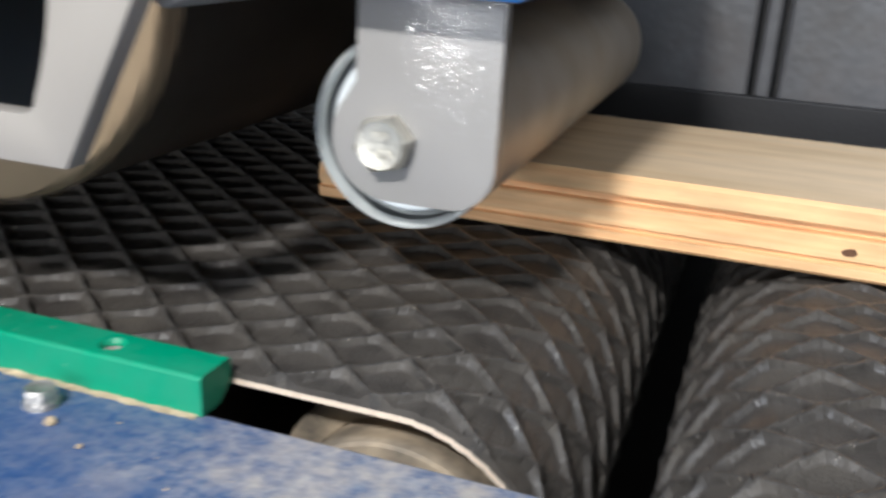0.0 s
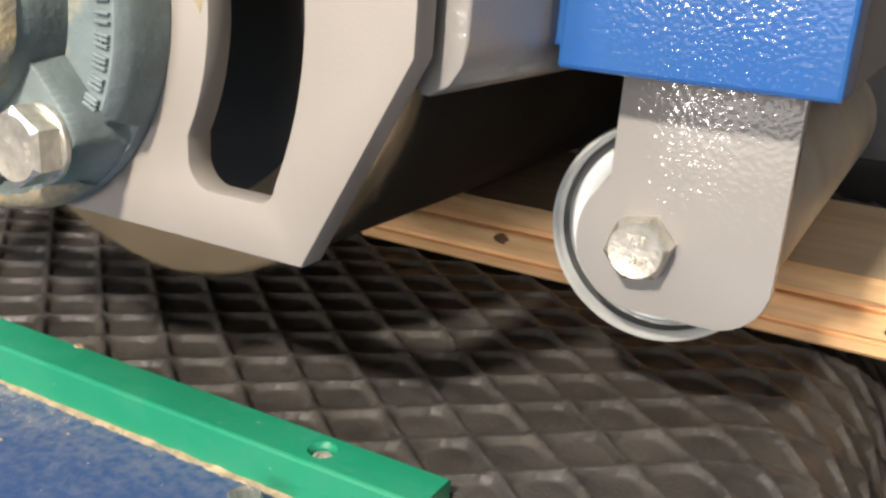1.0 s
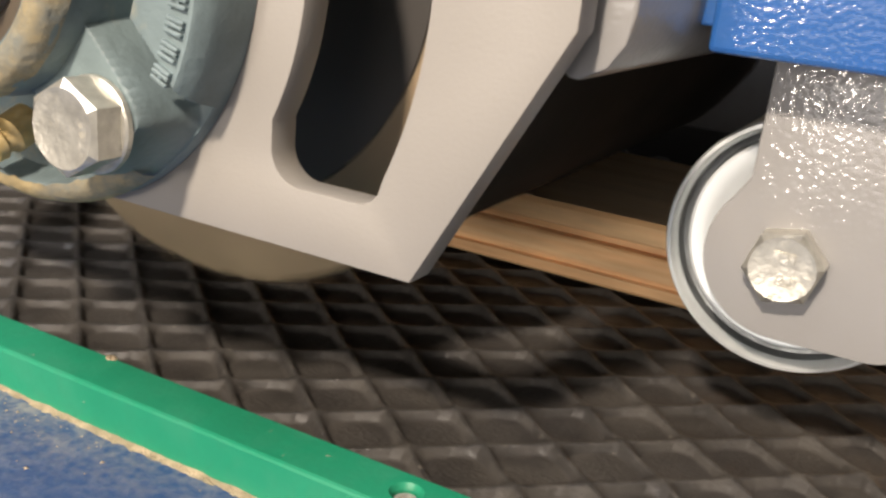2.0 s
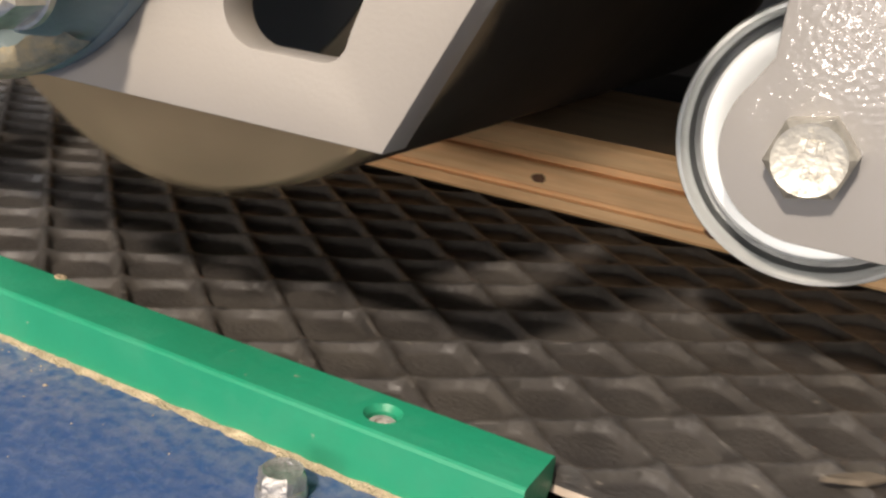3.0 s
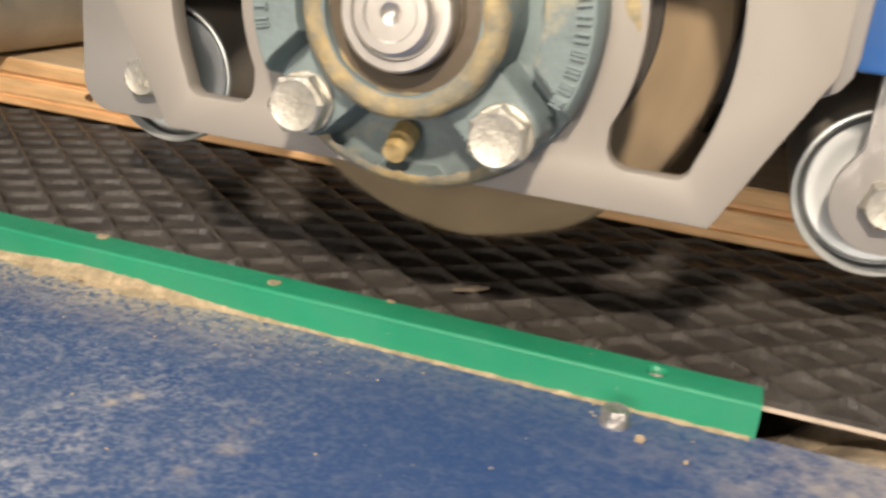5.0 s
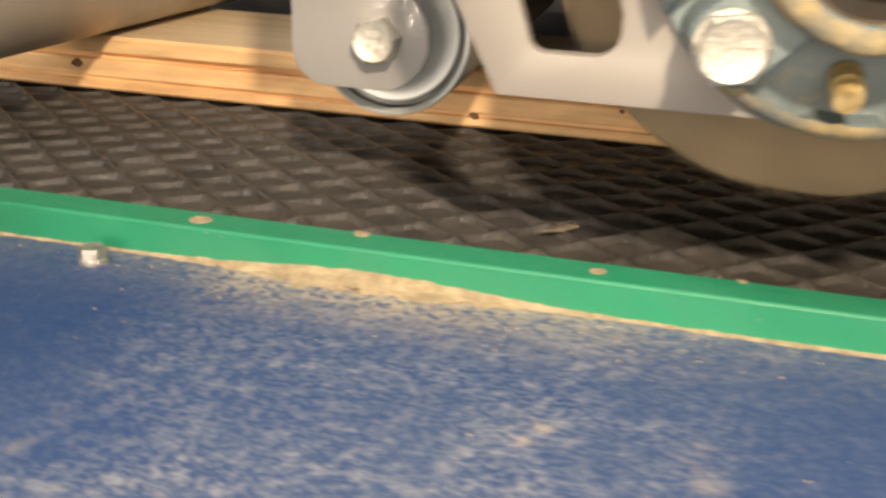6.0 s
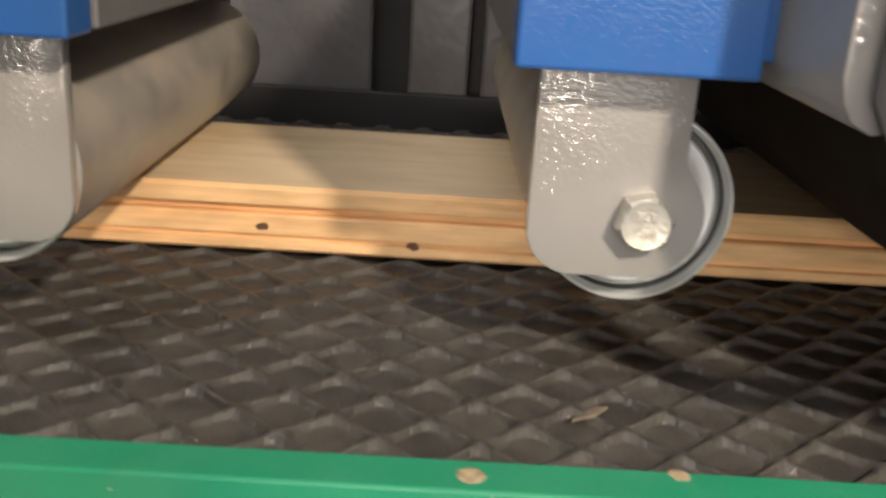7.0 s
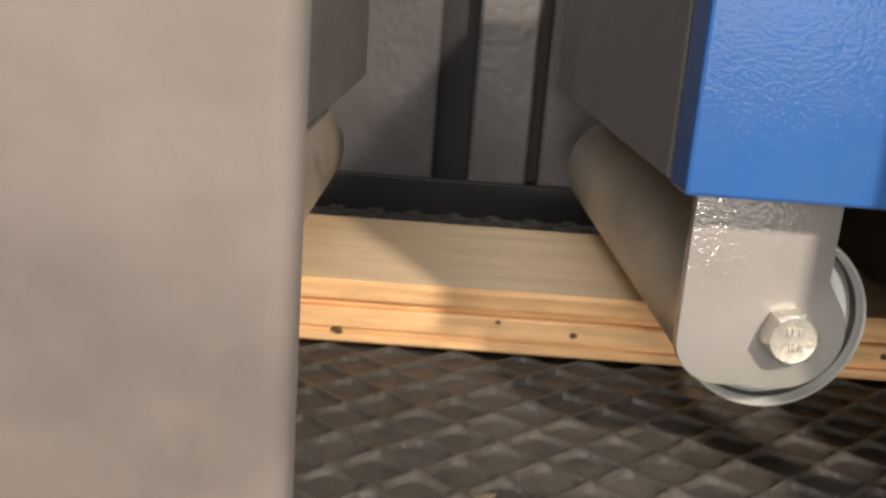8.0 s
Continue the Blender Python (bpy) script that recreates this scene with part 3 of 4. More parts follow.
def pulley(x, label):
    p = thing("belt_pulley", label, "pulley", "belt pulleys", at=(x, 0, UNDER - PULLEY_R - 0.0004))
    bm = bmesh.new()
    r = PULLEY_R
    lathe(bm, [(0.016, 0.040), (0.0255, 0.040), (0.0265, 0.0345), (0.0375, 0.0345), (0.0385, 0.0355), (0.0385, 0.052), (r - 0.001, 0.052), (r, 0.053), (r, 0.495), (0.016, 0.495)], 72)
    part("drum", bm, PULLEY_STEEL, p, "dusty steel pulley drum", smooth=35)
    bm = bmesh.new()
    lathe(bm, [(0, 0.02), (0.018, 0.02), (0.018, 0.06), (0, 0.06)], 32)
    part("shaft", bm, STEEL, p, smooth=35)
    bm = bmesh.new()
    lathe(bm, [(0.0262, 0.0400), (0.0262, 0.0335), (0.0275, 0.0330), (0.0280, 0.0345)], 64)
    part("retaining_ring", bm, ZINC, p, "bright ring", smooth=35)
    return p


pulley(PULLEY_X, "dusty steel end pulley inside the belt")
pulley(0.298, "steel end pulley of the infeed belt")


# ---- the board ----
BOARD_X = 0.0649


def wooden_board():
    board = thing("wooden_board", "pine board with a grooved moulded edge lying on the belt", "board", at=(BOARD_X, 0, 0))
    prof = [(0.2050, TOP), (0.2014, TOP + 0.0006), (0.2000, TOP + 0.0020), (0.2000, 0.0026), (0.2022, 0.0032), (0.2022, 0.0048), (0.2000, 0.0056), (0.2003, 0.0138), (0.2012, 0.0146), (0.2050, 0.0150),
            (0.2052, 0.0180), (0.2012, 0.0186), (0.2008, 0.0192), (0.2006, 0.0258), (0.2022, 0.0277), (0.3285, 0.0277), (0.3300, 0.0265), (0.3300, 0.016), (0.325, 0.0155),
            (0.325, 0.009), (0.3300, 0.0085), (0.3300, TOP)]
    bm = bmesh.new()
    xs = [0.0, 0.0008] + [0.1 * k for k in range(1, 11)]
    rings = []
    for i, x in enumerate(xs):
        inset = 0.0006 if i == 0 else 0.0
        rings.append([bm.verts.new((x, y + (inset if y < 0.26 else -inset), z + (inset if z < 0.01 else -inset))) for y, z in prof])
    for a, b in zip(rings, rings[1:]):
        for k in range(len(prof)):
            j = (k + 1) % len(prof)
            bm.faces.new((a[k], a[j], b[j], b[k]))
    bm.faces.new(rings[0])
    bm.faces.new(rings[-1])
    bm.normal_update()
    for f in bm.faces:
        f.material_index = 1 if abs(f.normal.z) > 0.8 and f.calc_center_median().z > 0.02 else 0
    part("board_body", bm, WOOD, board).data.materials.append(WOOD_TOP)
    rng = random.Random(4)
    for x0, z, r in ((0.2988, 0.0092, 0.0022), (0.366, 0.0035, 0.0019), (0.475, 0.0092, 0.0015), (0.1385, 0.0114, 0.0026),
                     (0.440, 0.0130, 0.0011), (0.62, 0.0098, 0.0016)):
        bm = bmesh.new()
        vs = []
        for k in range(12):
            a = 2 * math.pi * k / 12
            q = r * rng.uniform(0.75, 1.2)
            vs.append(bm.verts.new((1.3 * q * math.cos(a), -0.00025, 0.85 * q * math.sin(a))))
        bk = [bm.verts.new((v.co.x * 1.15, 0.0008, v.co.z * 1.15)) for v in vs]
        for k in range(12):
            bm.faces.new((vs[k], vs[(k + 1) % 12], bk[(k + 1) % 12], bk[k]))
        bm.faces.new(vs)
        bmesh.ops.translate(bm, verts=bm.verts, vec=(x0 - BOARD_X, 0.2, z))
        part("knot", bm, KNOT, board, "small dark knot")
    return board


BOARD = wooden_board()


def lettering(text, size, depth):
    """A bmesh of raised writing that faces -y, centred on the origin."""
    cu = bpy.data.curves.new("tmp", "FONT")
    cu.body, cu.size, cu.extrude, cu.align_x, cu.align_y, cu.resolution_u = text, size, depth, "CENTER", "CENTER", 2
    ob = new("tmp", cu)
    me = bpy.data.meshes.new_from_object(ob)
    bm = bmesh.new()
    bm.from_mesh(me)
    bpy.data.objects.remove(ob)
    bpy.data.curves.remove(cu)
    bpy.data.meshes.remove(me)
    bmesh.ops.transform(bm, matrix=Matrix.Rotation(radians(90), 4, "X"), verts=bm.verts)
    return bm


def thing_part(name, parent, at):
    ob = new(name)
    ob.empty_display_size = 0.01
    ob.parent, ob.location = parent, at
    return ob


# ---- the pressure rollers ----
AXLE_Z, ROLLER_R = 0.0597, 0.0320


def bracket_outline():
    pts = [(-0.0115, 0.128), (-0.0115, 0.0775)]
    pts += arc(0, AXLE_Z, 0.0192, 142, 270, 22)
    pts += arc(0.0200, AXLE_Z - 0.0047, 0.0145, 270, 360, 10)
    pts += [(0.0345, 0.128)]
    return pts


def pressure_roller(x, mirror):
    """A sprung roller in its brackets under a blue block; mirror: the bolt sits on the other side."""
    unit = thing("pressure_roller", "zinc pressure roller on grey brackets under a blue block", "roller", "pressure rollers", at=(x, 0, 0))
    s = -1 if mirror else 1
    out = [(s * a, z) for a, z in bracket_outline()]
    bm = bmesh.new()
    slab(bm, [out], 0.0741, 0.0791, 0.0005)
    part("bracket", bm, HAMMER_GREY, unit, "grey hammered bracket plate", smooth=30)
    bm = bmesh.new()
    slab(bm, [[(-0.012, 0.128), (-0.012, AXLE_Z)] + arc(0, AXLE_Z, 0.012, 190, 350, 14) + [(0.012, AXLE_Z), (0.012, 0.128)]], 0.3860, 0.3910, 0.0005)
    part("rear_bracket", bm, BEAM_GREY, unit, smooth=30)
    bm = bmesh.new()
    hex_head(bm, 0.0157, 0.0074, turn=0.2)
    bmesh.ops.translate(bm, verts=bm.verts, vec=(0, 0.0741, AXLE_Z))
    bolt = part("hex_bolt", bm, ZINC, unit, "worn zinc hexagon bolt", smooth=30)
    bm = lettering("8.8", 0.0040, 0.0002)
    bmesh.ops.translate(bm, verts=bm.verts, vec=(0.0012, 0.0667, AXLE_Z - 0.0026))
    part("grade_mark", bm, ZINC, bolt)
    bm = bmesh.new()
    for k, w in ((-1, 0.0012), (0, 0.0016), (1, 0.0010)):
        box(bm, k * 0.0018 - w / 2, k * 0.0018 + w / 2, 0.0665, 0.0669, AXLE_Z + 0.0015, AXLE_Z + 0.0039)
    part("stamped_mark", bm, ZINC, bolt)
    bm = bmesh.new()
    r = ROLLER_R
    roller = thing_part("roller", unit, (0, 0, AXLE_Z))
    lathe(bm, [(0.006, 0.0950), (0.0165, 0.0950), (0.0190, 0.0944), (0.0218, 0.0926), (0.0236, 0.0917), (0.0262, 0.0915), (0.0270, 0.0922)], 96)
    part("end_disc", bm, ZINC_DISC, roller, "whitish zinc end disc", smooth=40)
    # the groove ring is a darker grey than disc and rim
    bm = bmesh.new()
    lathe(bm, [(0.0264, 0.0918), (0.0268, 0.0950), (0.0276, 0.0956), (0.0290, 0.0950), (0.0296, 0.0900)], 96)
    part("groove", bm, DARK_ZINC, roller, "darker grey groove inside the rim", smooth=40)
    bm = bmesh.new()
    lathe(bm, [(0.0293, 0.0910), (0.0298, 0.0886), (0.0306, 0.0876), (0.0315, 0.0878), (0.0320, 0.0890)], 96)
    part("rim", bm, RIM_ZINC, roller, "bright pressed zinc rim", smooth=40)
    bm = bmesh.new()
    lathe(bm, [(r - 0.0001, 0.0890), (r, 0.0893), (r, 0.3800), (r - 0.002, 0.3815), (0.006, 0.3800)], 96)
    part("tube", bm, GALVANISED, roller, "galvanised roller tube", smooth=40)
    bm = bmesh.new()
    lathe(bm, [(0.0, 0.0780), (0.0055, 0.0780), (0.0055, 0.3900), (0, 0.3900)], 24)
    bmesh.ops.translate(bm, verts=bm.verts, vec=(0, 0, AXLE_Z))
    part("axle", bm, STEEL, unit, smooth=40)
    xa, xb = sorted((s * -0.0228, s * 0.0436))
    bm = bmesh.new()
    box(bm, xa, xb, 0.0549, 0.0738, 0.1052, 0.235, 0.0012)
    part("end_block", bm, BLUE_PAINT, unit, "glossy blue painted end block")
    bm = bmesh.new()
    box(bm, xa + 0.0004, xb - 0.0004, 0.0794, 0.3855, 0.1056, 0.20, 0.001)
    part("beam", bm, BEAM_GREY, unit, "dull grey steel beam")
    xa, xb = sorted((s * -0.0336, s * -0.0230))
    bm = bmesh.new()
    box(bm, xa, xb, 0.0610, 0.0720, 0.1100, 0.235, 0.0008)
    part("side_lug", bm, BLUE_PAINT, unit, "blue painted lug")
    bm = bmesh.new()
    hex_head(bm, 0.0080, 0.0050, washer=0.0048, washer_h=0.0010)
    bmesh.ops.translate(bm, verts=bm.verts, vec=(s * -0.0290, 0.0610, 0.1345))
    part("lug_screw", bm, ZINC, unit, smooth=35)
    return unit, roller


ROLLERS = [pressure_roller(0.1512, False), pressure_roller(-0.1520, True), pressure_roller(-0.3585, False)]


# ---- the sanding head ----
SHAFT_Z = 0.1125


def slot_outline(side):
    """A kidney-shaped slot round the shaft."""
    a = []
    ri, ro = 0.0660, 0.0925
    a += arc(0, SHAFT_Z, ri, 26, -25, 20)
    a += arc(0.0671, 0.0794, 0.0072, 188, 265, 8)
    a += arc(0.0806, 0.0770, 0.0048, 270, 345, 7)
    a += arc(0, SHAFT_Z, ro, -22, 22, 20)
    a += [(0.0836, 2 * SHAFT_Z - 0.0736), (0.0690, 2 * SHAFT_Z - 0.0722), (0.0640, 2 * SHAFT_Z - 0.0745)]
    return [(side * x, z) for x, z in a]


def soft_step(a, b, v):
    t = min(1.0, max(0.0, (v - a) / (b - a)))
    return t * t * (3 - 2 * t)


def casting_face(bm):
    """The front of the flange: four arms to the bolts, a deep channel that runs round hub and arms, and a rim that is low above and below."""
    turns = 480
    radii = [0.0300 + 0.0004 * k for k in range(62)] + [0.0548, 0.0553]
    rings = []
    for i, r in enumerate(radii):
        ring = []
        for k in range(turns):
            t = 2 * math.pi * k / turns
            x, z = r * math.cos(t), r * math.sin(t)
            px, pz = abs(x), abs(z)
            along = min(0.0318, (px + pz) / 2)
            arm = math.hypot(px - along, pz - along) - 0.0112
            free = min(arm, r - 0.0316)
            pocket = 1 - soft_step(24, 33, abs(math.degrees(math.atan2(px, pz))))
            width = 0.0056 + 0.0118 * pocket
            top = -0.0152 + 0.0050 * pocket + 0.0040 * soft_step(0.0530, 0.0556, r)
            y = -0.0030 + (top + 0.0030) * soft_step(width - 0.0004, width + 0.0018, free)
            if arm < 0.0022:
                y = min(y, -0.0030 - 0.0146 * (1 - soft_step(-0.0008, 0.0020, arm)) * (1 - soft_step(0.0520, 0.0545, r)))
            if i == len(radii) - 1:
                y += 0.0012
            ring.append(bm.verts.new((x, y, z)))
        rings.append(ring)
    rings.append([bm.verts.new((v.co.x, -0.0003, v.co.z)) for v in rings[-1]])
    for a, b in zip(rings, rings[1:]):
        for k in range(turns):
            j = (k + 1) % turns
            bm.faces.new((a[k], a[j], b[j], b[k]))


def sanding_head(x):
    head = thing("sanding_head", "grey steel sanding head with a tan brush drum over the belt", "sander", at=(x, 0, 0))
    half = 0.1197
    out = [(-0.0936, 0.0593), (0.0936, 0.0593), (half, 0.1095), (half, 0.30), (-half, 0.30), (-half, 0.1095)]
    bm = bmesh.new()
    slab(bm, [out, slot_outline(1), slot_outline(-1)], 0.0, 0.008, 0.0004)
    part("front_plate", bm, GREY_PAINT, head, "light grey plate with two curved slots", smooth=30)
    rng = random.Random(9)
    for sx, sz, w, h, lean in ((0.0614, 0.1190, 0.0022, 0.0062, -0.5), (0.0560, 0.1300, 0.0010, 0.0030, -0.4)):
        bm = bmesh.new()
        rim = [bm.verts.new((sx + w * rng.uniform(0.6, 1.2) * math.cos(a) + lean * h * rng.uniform(0.5, 1.1) * math.sin(a), -0.00012, sz + h * rng.uniform(0.6, 1.1) * math.sin(a))) for a in [k * math.pi / 7 for k in range(14)]]
        mid = bm.verts.new((sx, -0.00035, sz))
        for k in range(14):
            bm.faces.new((rim[k], rim[(k + 1) % 14], mid))
        part("scuff", bm, GREASE, head, "yellowish smear on the grey plate")
    for s in (1, -1):
        prof = [(0.1120, 0.245), (0.1120, 0.1045), (0.1128, 0.1018), (0.1145, 0.1005), (0.1165, 0.1003), (0.1215, 0.1030), (0.1243, 0.1075), (0.1252, 0.1130), (0.1254, 0.245)]
        bm = bmesh.new()
        slab(bm, [[(s * a, z) for a, z in prof]], 0.0125, 0.40, 0.0008)
        part("hood_side", bm, HAMMER_GREY, head, "rough grey hood side", smooth=40)
    bm = bmesh.new()
    box(bm, -0.1115, 0.1115, 0.0125, 0.40, 0.215, 0.23)
    part("hood_top", bm, GREY_PAINT, head)
    # the bearing
    housing = thing_part("bearing", head, (0, 0, SHAFT_Z))
    bm = bmesh.new()
    lathe(bm, [(0.0316, -0.0020), (0.0314, -0.0150), (0.0309, -0.0235), (0.0300, -0.0258), (0.0285, -0.0264), (0.0238, -0.0262), (0.0234, -0.0200), (0.014, -0.0180)], 96)
    casting_face(bm)
    part("housing", bm, CAST, housing, "blue-grey cast iron bearing housing", smooth=40)
    bm = bmesh.new()
    lathe(bm, [(0.0234, -0.0225), (0.0242, -0.0262), (0.0262, -0.0274), (0.0290, -0.0272), (0.0306, -0.0258), (0.0312, -0.0225)], 80)
    for v in bm.verts:
        v.co += 0.0007 * noise.noise_vector(v.co * 160)
    part("grease_rim", bm, GREASE, housing, "yellow dusty grease on the rim", smooth=60)
    bm = bmesh.new()
    lathe(bm, [(0.0240, -0.0225), (0.0185, -0.0232), (0.0172, -0.0220), (0.012, -0.0220)], 64)
    part("seal", bm, DARK_STEEL, housing, "dark bearing seal", smooth=40)
    bm = bmesh.new()
    lathe(bm, [(0.0168, -0.0215), (0.0168, -0.0300), (0.0161, -0.0308), (0.0136, -0.0308), (0.0130, -0.0300), (0.0118, -0.0300)], 64)
    part("collar", bm, STEEL, housing, "bright steel collar", smooth=40)
    bm = bmesh.new()
    lathe(bm, [(0.0120, -0.02), (0.0120, -0.0335), (0.0108, -0.0348), (0.0080, -0.0348), (0.0075, -0.0342), (0.0032, -0.0342), (0.0, -0.0312)], 64)
    part("shaft_end", bm, STEEL, housing, "turned steel shaft end", smooth=40)
    for sx in (-1, 1):
        for sz in (-1, 1):
            bm = bmesh.new()
            hex_head(bm, 0.0165, 0.0068, washer=0.0096, washer_h=0.0020, turn=0.35 + sx * 0.2)
            bmesh.ops.translate(bm, verts=bm.verts, vec=(sx * 0.0318, -0.0176, sz * 0.0318))
            part("hex_bolt", bm, ZINC, housing, "bright zinc hexagon bolt with washer", smooth=30)
    bm = bmesh.new()
    lathe(bm, [(0.0, 0.0), (0.0044, 0.0), (0.0044, -0.0060), (0.0036, -0.0068), (0.0032, -0.0084), (0.0040, -0.0094), (0.0036, -0.0118), (0.0, -0.0122)], 24)
    bmesh.ops.transform(bm, matrix=Matrix.Translation((-0.0020, -0.0060, -0.0385)) @ Matrix.Rotation(radians(24), 4, "X"), verts=bm.verts)
    part("grease_nipple", bm, BRASS, housing, "small brass grease nipple", smooth=40)
    bm = bmesh.new()
    rows = []
    for k in range(41):
        a = radians(-128 + 76 * k / 40)
        fade = math.sin(math.pi * k / 40) ** 0.5
        rows.append([bm.verts.new((r * math.cos(a), y - 0.0004 * fade * (1 + noise.noise((k * 0.7, r * 900, 2))), r * math.sin(a))) for r, y in
                     ((0.0506 + 0.0015 * noise.noise((k * 0.5, 1, 0)), -0.0104), (0.0528, -0.0104), (0.0548, -0.0078), (0.0556, -0.0050))])
    for a, b in zip(rows, rows[1:]):
        for j in range(3):
            bm.faces.new((a[j], a[j + 1], b[j + 1], b[j]))
    part("dusty_rim", bm, GREASE, housing, "yellowish dust caked on the lower rim", smooth=60)
    rng = random.Random(5)
    for start, count in ((-24, 9), (158, 7)):
        for k in range(count):
            bm = bmesh.new()
            for off in ((-0.0010, 0.0010), (0.0,), (-0.0011, 0.0002, 0.0012))[rng.randrange(3)]:
                box(bm, -0.0021, 0.0021, -0.0163, -0.0145, off - 0.0004, off + 0.0004, 0.0002, 1)
            if rng.random() < 0.6:
                q = rng.choice((-0.0018, 0.0, 0.0018))
                box(bm, q - 0.0004, q + 0.0004, -0.0162, -0.0145, -0.0013, 0.0013, 0.0002, 1)
            bmesh.ops.transform(bm, matrix=Matrix.Rotation(-radians(start + 5.6 * k), 4, "Y") @ Matrix.Translation((0.0502, 0, 0)), verts=bm.verts)
            part("raised_mark", bm, CAST, housing, "raised casting mark")
    # the brush
    brush = thing_part("brush_drum", head, (0, 0, SHAFT_Z))
    # core widened: its dark front disc stands in for shade behind the slots
    bm = bmesh.new()
    lathe(bm, [(0.0, 0.050), (0.060, 0.050), (0.065, 0.0508), (0.066, 0.0525), (0.060, 0.395), (0, 0.395)], 64)
    part("core_shade_disc", bm, CORE_SHADE, brush, smooth=40)
    bm = bmesh.new()
    n = 180
    rng = random.Random(7)
    tmp = bmesh.new()
    rings = []
    for r, y in ((0.0585, 0.0525), (0.070, 0.0510), (0.0874, 0.0525), (0.0888, 0.0550), (0.0890, 0.0640), (0.0890, 0.20), (0.0890, 0.392), (0.0585, 0.392)):
        rings.append([])
        for k in range(n):
            a = 2 * math.pi * k / n
            q = r * (1 + (rng.uniform(-0.016, 0.012) if r > 0.06 else 0))
            rings[-1].append(tmp.verts.new((q * math.cos(a), y + (rng.uniform(-0.001, 0.001) if y < 0.1 else 0), q * math.sin(a))))
    for a, b in zip(rings, rings[1:]):
        for k in range(n):
            j = (k + 1) % n
            tmp.faces.new((a[k], a[j], b[j], b[k]))
    join(bm, tmp)
    # loose bristles that stand out of the packed ones
    for k in range(900):
        a, y, tip = rng.uniform(0, 2 * math.pi), rng.uniform(0.0515, 0.085), rng.uniform(0.0895, 0.0920)
        b = a + rng.uniform(-0.03, 0.03)
        w = 0.006
        vs = [bm.verts.new((0.0865 * math.cos(a + o), y, 0.0865 * math.sin(a + o))) for o in (-w, w)]
        vs.append(bm.verts.new((tip * math.cos(b), y + rng.uniform(-0.002, 0.001), tip * math.sin(b))))
        bm.faces.new(vs)
    # faces behind the front edge take the darker bristle colour
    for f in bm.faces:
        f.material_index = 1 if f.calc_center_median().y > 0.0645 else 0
    part("bristles", bm, BRISTLE, brush, "tan abrasive bristles, dark behind the front edge", smooth=60).data.materials.append(DARK_BRISTLE)
    bm = bmesh.new()
    lathe(bm, [(0.0, 0.001), (0.0124, 0.001), (0.0124, 0.42), (0, 0.42)], 32)
    part("shaft", bm, STEEL, brush, smooth=40)
    return head, brush


HEAD, BRUSH = sanding_head(0.0)


# ---- column at the end of the bed ----
def column():
    c = thing("end_guard", "upright grey painted sheet metal guard beside the blue deck", "guard")
    bm = bmesh.new()
    box(bm, -0.345, -0.2762, -0.153, -0.147, -0.0131, 0.45, 0.0018, 3)
    part("guard_sheet", bm, COLUMN, c, smooth=40)
    bm = bmesh.new()
    box(bm, -0.2830, -0.2804, -0.1468, -0.134, -0.0131, 0.45, 0.0006, 2)
    part("return_flange", bm, COLUMN, c, "folded return behind the sheet", smooth=40)
    return c


column()


# ---- far side of the machine ----
def far_side():
    f = thing("side_guard", "dark hammered metal guard panels behind the belt", "guard")
    for a, b, deep in ((-0.9, -0.50, 0.0), (-0.49, -0.270, 0.004), (-0.242, -0.195, 0.0), (-0.185, -0.02, 0.008), (-0.01, 0.12, 0.0), (0.13, 0.2425, 0.0),
                       (0.2475, 0.2585, 0.006), (0.2635, 0.45, 0.0), (0.46, 1.1, 0.0)):
        bm = bmesh.new()
        box(bm, a, b, 0.535 + deep, 0.550 + deep, -0.02, 0.45, 0.003)
        part("panel", bm, PANEL, f)
    bm = bmesh.new()
    box(bm, -0.9, 1.1, 0.566, 0.575, -0.02, 0.45)
    part("backing", bm, BLACK, f)
    bm = bmesh.new()
    box(bm, -0.9, 1.1, 0.502, 0.60, -0.05, -0.021)
    part("ledge", bm, BLACK, f)
    # black box that puts the shade at the panels' foot into colour
    bm = bmesh.new()
    box(bm, -0.9, 1.1, 0.524, 0.5335, -0.0205, 0.017, 0.001)
    part("shade_strip", bm, BLACK, f, "dark strip standing in for shade along the foot of the panels")
    bm = bmesh.new()
    box(bm, -0.9, 1.1, 0.502, 0.60, -0.9, -0.0505)
    part("apron", bm, BLACK, f)
    return f


far_side()


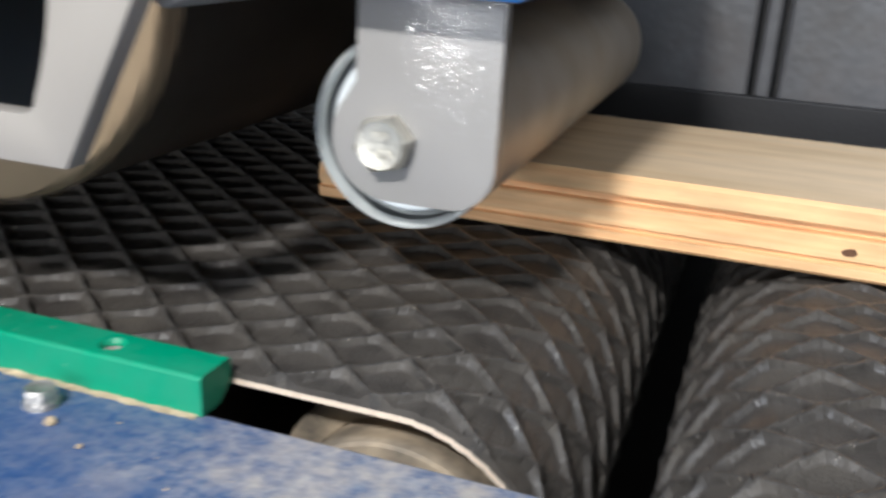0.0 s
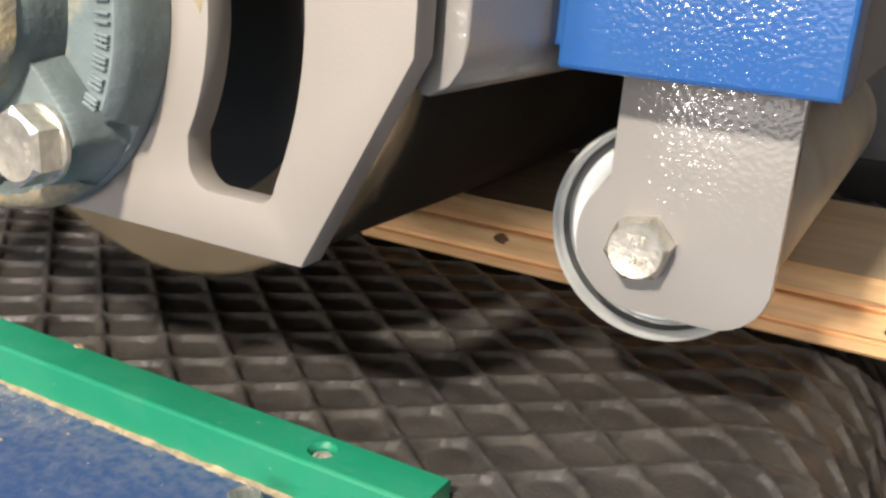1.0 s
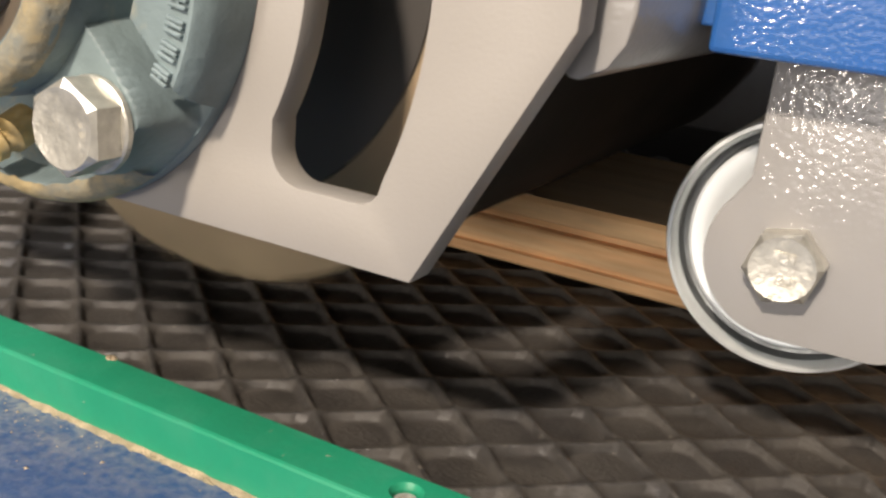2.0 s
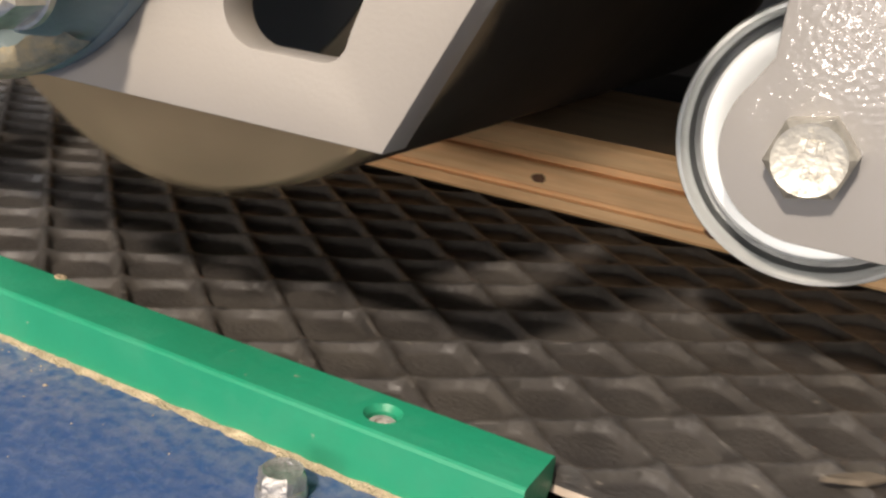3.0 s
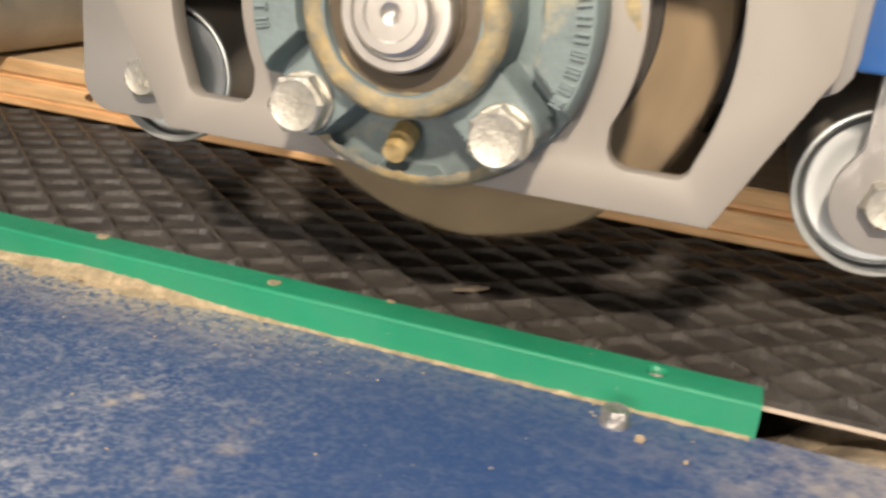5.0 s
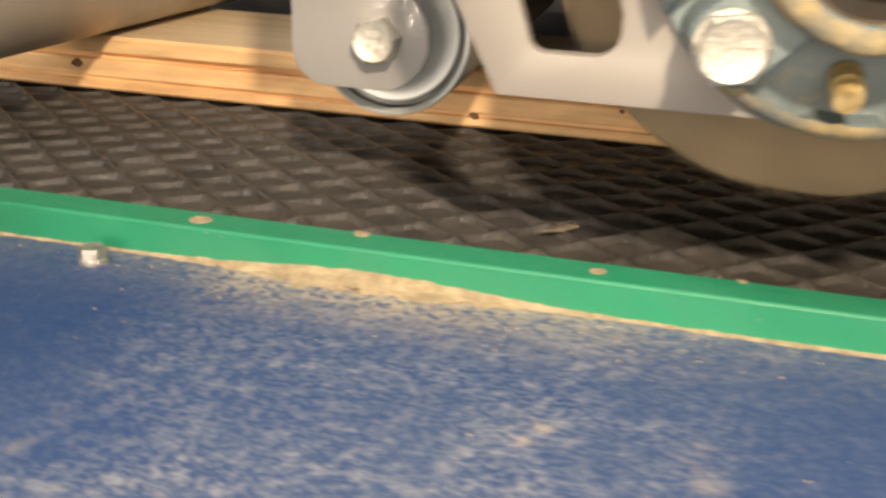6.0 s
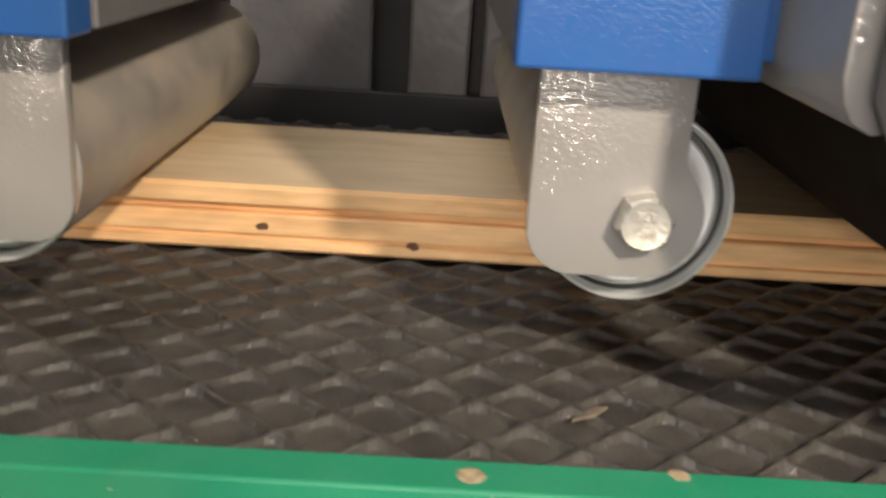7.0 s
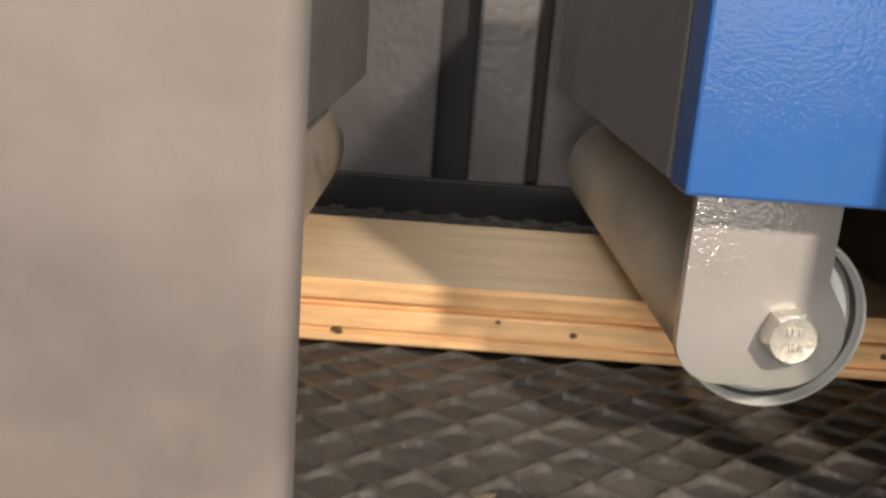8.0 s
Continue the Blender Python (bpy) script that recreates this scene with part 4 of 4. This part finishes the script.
# ---- dust ----
def dust_bank():
    bm = bmesh.new()
    nx, ny = 310, 14
    x0, x1 = -0.36, 0.12
    rows = []
    for i in range(nx + 1):
        x = x0 + (x1 - x0) * i / nx
        big = math.exp(-((x + 0.135) / 0.048) ** 2)
        w = (0.0020 if x < -0.03 else 0.0036) + 0.010 * big * (0.75 + 0.5 * noise.noise((x * 60, 3, 0))) + 0.0012 * noise.noise((x * 190, 1, 0))
        h = (0.0014 if x < -0.03 else 0.0011) + 0.0042 * big + 0.0006 * noise.noise((x * 150, 7, 0))
        row = []
        for j in range(ny + 1):
            u = j / ny
            y = 0.0150 - max(w, 0.0008) * u * (1 + (0.35 + 0.4 * big) * noise.noise((x * 260, u * 3, 5)) + 0.25 * noise.noise((x * 900, u * 3, 8)))
            z = -0.0130 + max(h, 0.0005) * (1 - u) ** 1.6 + (0.0003 * noise.noise((x * 700, u * 9, 2)) if 0 < j < ny else 0)
            row.append(bm.verts.new((x, y, z)))
        rows.append(row)
    for a, b in zip(rows, rows[1:]):
        for j in range(ny):
            bm.faces.new((a[j], a[j + 1], b[j + 1], b[j]))
    ob = part("sawdust_bank", bm, DUST, None, smooth=80)
    tagged(ob, "pale sawdust banked against the green rail", "sawdust", kind="stuff")


dust_bank()


def dust_crumbs():
    bm = bmesh.new()
    rng = random.Random(11)
    for _ in range(170):
        x = rng.uniform(-0.27, 0.25)
        y = 0.012 - abs(rng.gauss(0, 0.05))
        r = rng.choice((0.0002, 0.00025, 0.0003, 0.0003, 0.0006))
        if noise.noise((x * 14, y * 14, 3)) < rng.uniform(-0.35, 0.35):
            continue
        if y < -0.16:
            continue
        vs = [bm.verts.new((x + r * rng.uniform(0.6, 1.5) * math.cos(a), y + r * rng.uniform(0.6, 1.5) * math.sin(a), -0.0128)) for a in (0.2, 1.5, 2.8, 4.0, 5.2)]
        top = bm.verts.new((x, y, -0.0128 + r * 0.8))
        for k in range(5):
            bm.faces.new((vs[k], vs[(k + 1) % 5], top))
    for _ in range(420):
        x, y = rng.gauss(-0.12, 0.055), 0.011 - abs(rng.gauss(0, 0.011))
        r = rng.choice((0.0002, 0.00025, 0.0003, 0.0005))
        if not -0.274 < x < 0.1:
            continue
        vs = [bm.verts.new((x + r * rng.uniform(0.6, 1.5) * math.cos(a), y + r * rng.uniform(0.6, 1.5) * math.sin(a), -0.0128)) for a in (0.2, 1.5, 2.8, 4.0, 5.2)]
        top = bm.verts.new((x, y, -0.0128 + r * 0.9))
        for k in range(5):
            bm.faces.new((vs[k], vs[(k + 1) % 5], top))
    for x, y, r in ((0.0862, -0.0053, 0.0017), (0.1015, -0.012, 0.0009), (0.152, -0.03, 0.0013), (0.17, -0.012, 0.0012)):
        rings = [[bm.verts.new((x + q * r * math.cos(a) * rng.uniform(0.85, 1.15), y + q * r * math.sin(a) * rng.uniform(0.85, 1.15), -0.0129 + h * r)) for a in [k * math.pi / 4 for k in range(8)]]
                 for q, h in ((0.9, 0.0), (1.0, 0.5), (0.75, 1.05), (0.3, 1.3))]
        for a, b in zip(rings, rings[1:]):
            for k in range(8):
                bm.faces.new((a[k], a[(k + 1) % 8], b[(k + 1) % 8], b[k]))
        bm.faces.new(rings[-1])
    ob = part("sawdust_crumbs", bm, DUST, None)
    tagged(ob, "crumbs of sawdust strewn on the blue deck", "sawdust", kind="stuff")


dust_crumbs()


def wood_chip():
    bm = bmesh.new()
    vs = [(-0.008, -0.001, 0), (0.001, -0.0028, 0), (0.009, 0.001, 0), (0.004, 0.0026, 0), (-0.005, 0.0018, 0)]
    a = [bm.verts.new((x, y * 0.7, 0)) for x, y, z in vs]
    b = [bm.verts.new((x * 0.92, y * 0.6, 0.0011 + 0.0004 * math.sin(x * 400))) for x, y, z in vs]
    for k in range(5):
        bm.faces.new((a[k], a[(k + 1) % 5], b[(k + 1) % 5], b[k]))
    bm.faces.new(a)
    bm.faces.new(b)
    ob = part("wood_chip", bm, CHIP_WOOD, None)
    return tagged(ob, "pale splinter of wood lying on the belt", "wood chip")


CHIP = wood_chip()


# ---- what moves ----
def motions():
    T = 8.0
    walk(BOARD, [(0.0, pose(BOARD_X, 0, 0)), (T, pose(BOARD_X - V * T, 0, 0))])
    walk(CHIP, [(0.0, pose(0.4272, 0.0655, TOP - 0.0003, 0, 0, 34)), (T, pose(0.4272 - V * T, 0.0655, TOP - 0.0003, 0, 0, 34))])
    for ob, s, x_end, side in MOVING_BELT:
        ends = [(s - x_end) * side, (s - V * T - x_end) * side]
        if max(ends) <= 0:
            walk(ob, [(0.0, belt_pose(s, x_end, side)), (T, belt_pose(s - V * T, x_end, side))])
        else:
            walk(ob, [(t, belt_pose(s - V * t, x_end, side)) for t in [0.1 * k for k in range(81)]])
    for unit, roller in ROLLERS:
        x = unit.location.x
        rows = []
        for k in range(21):
            t = 0.4 * k
            meet = max(0.0, (BOARD_X - x) / V)
            turned = max(0.0, t - meet) * V / ROLLER_R
            rows.append((t, pose(0, 0, AXLE_Z, 0, math.degrees(turned), 0)))
        walk(roller, rows)
    walk(BRUSH, [(0.1 * k, pose(0, 0, SHAFT_Z, 0, 74.0 * k, 0)) for k in range(81)])


motions()
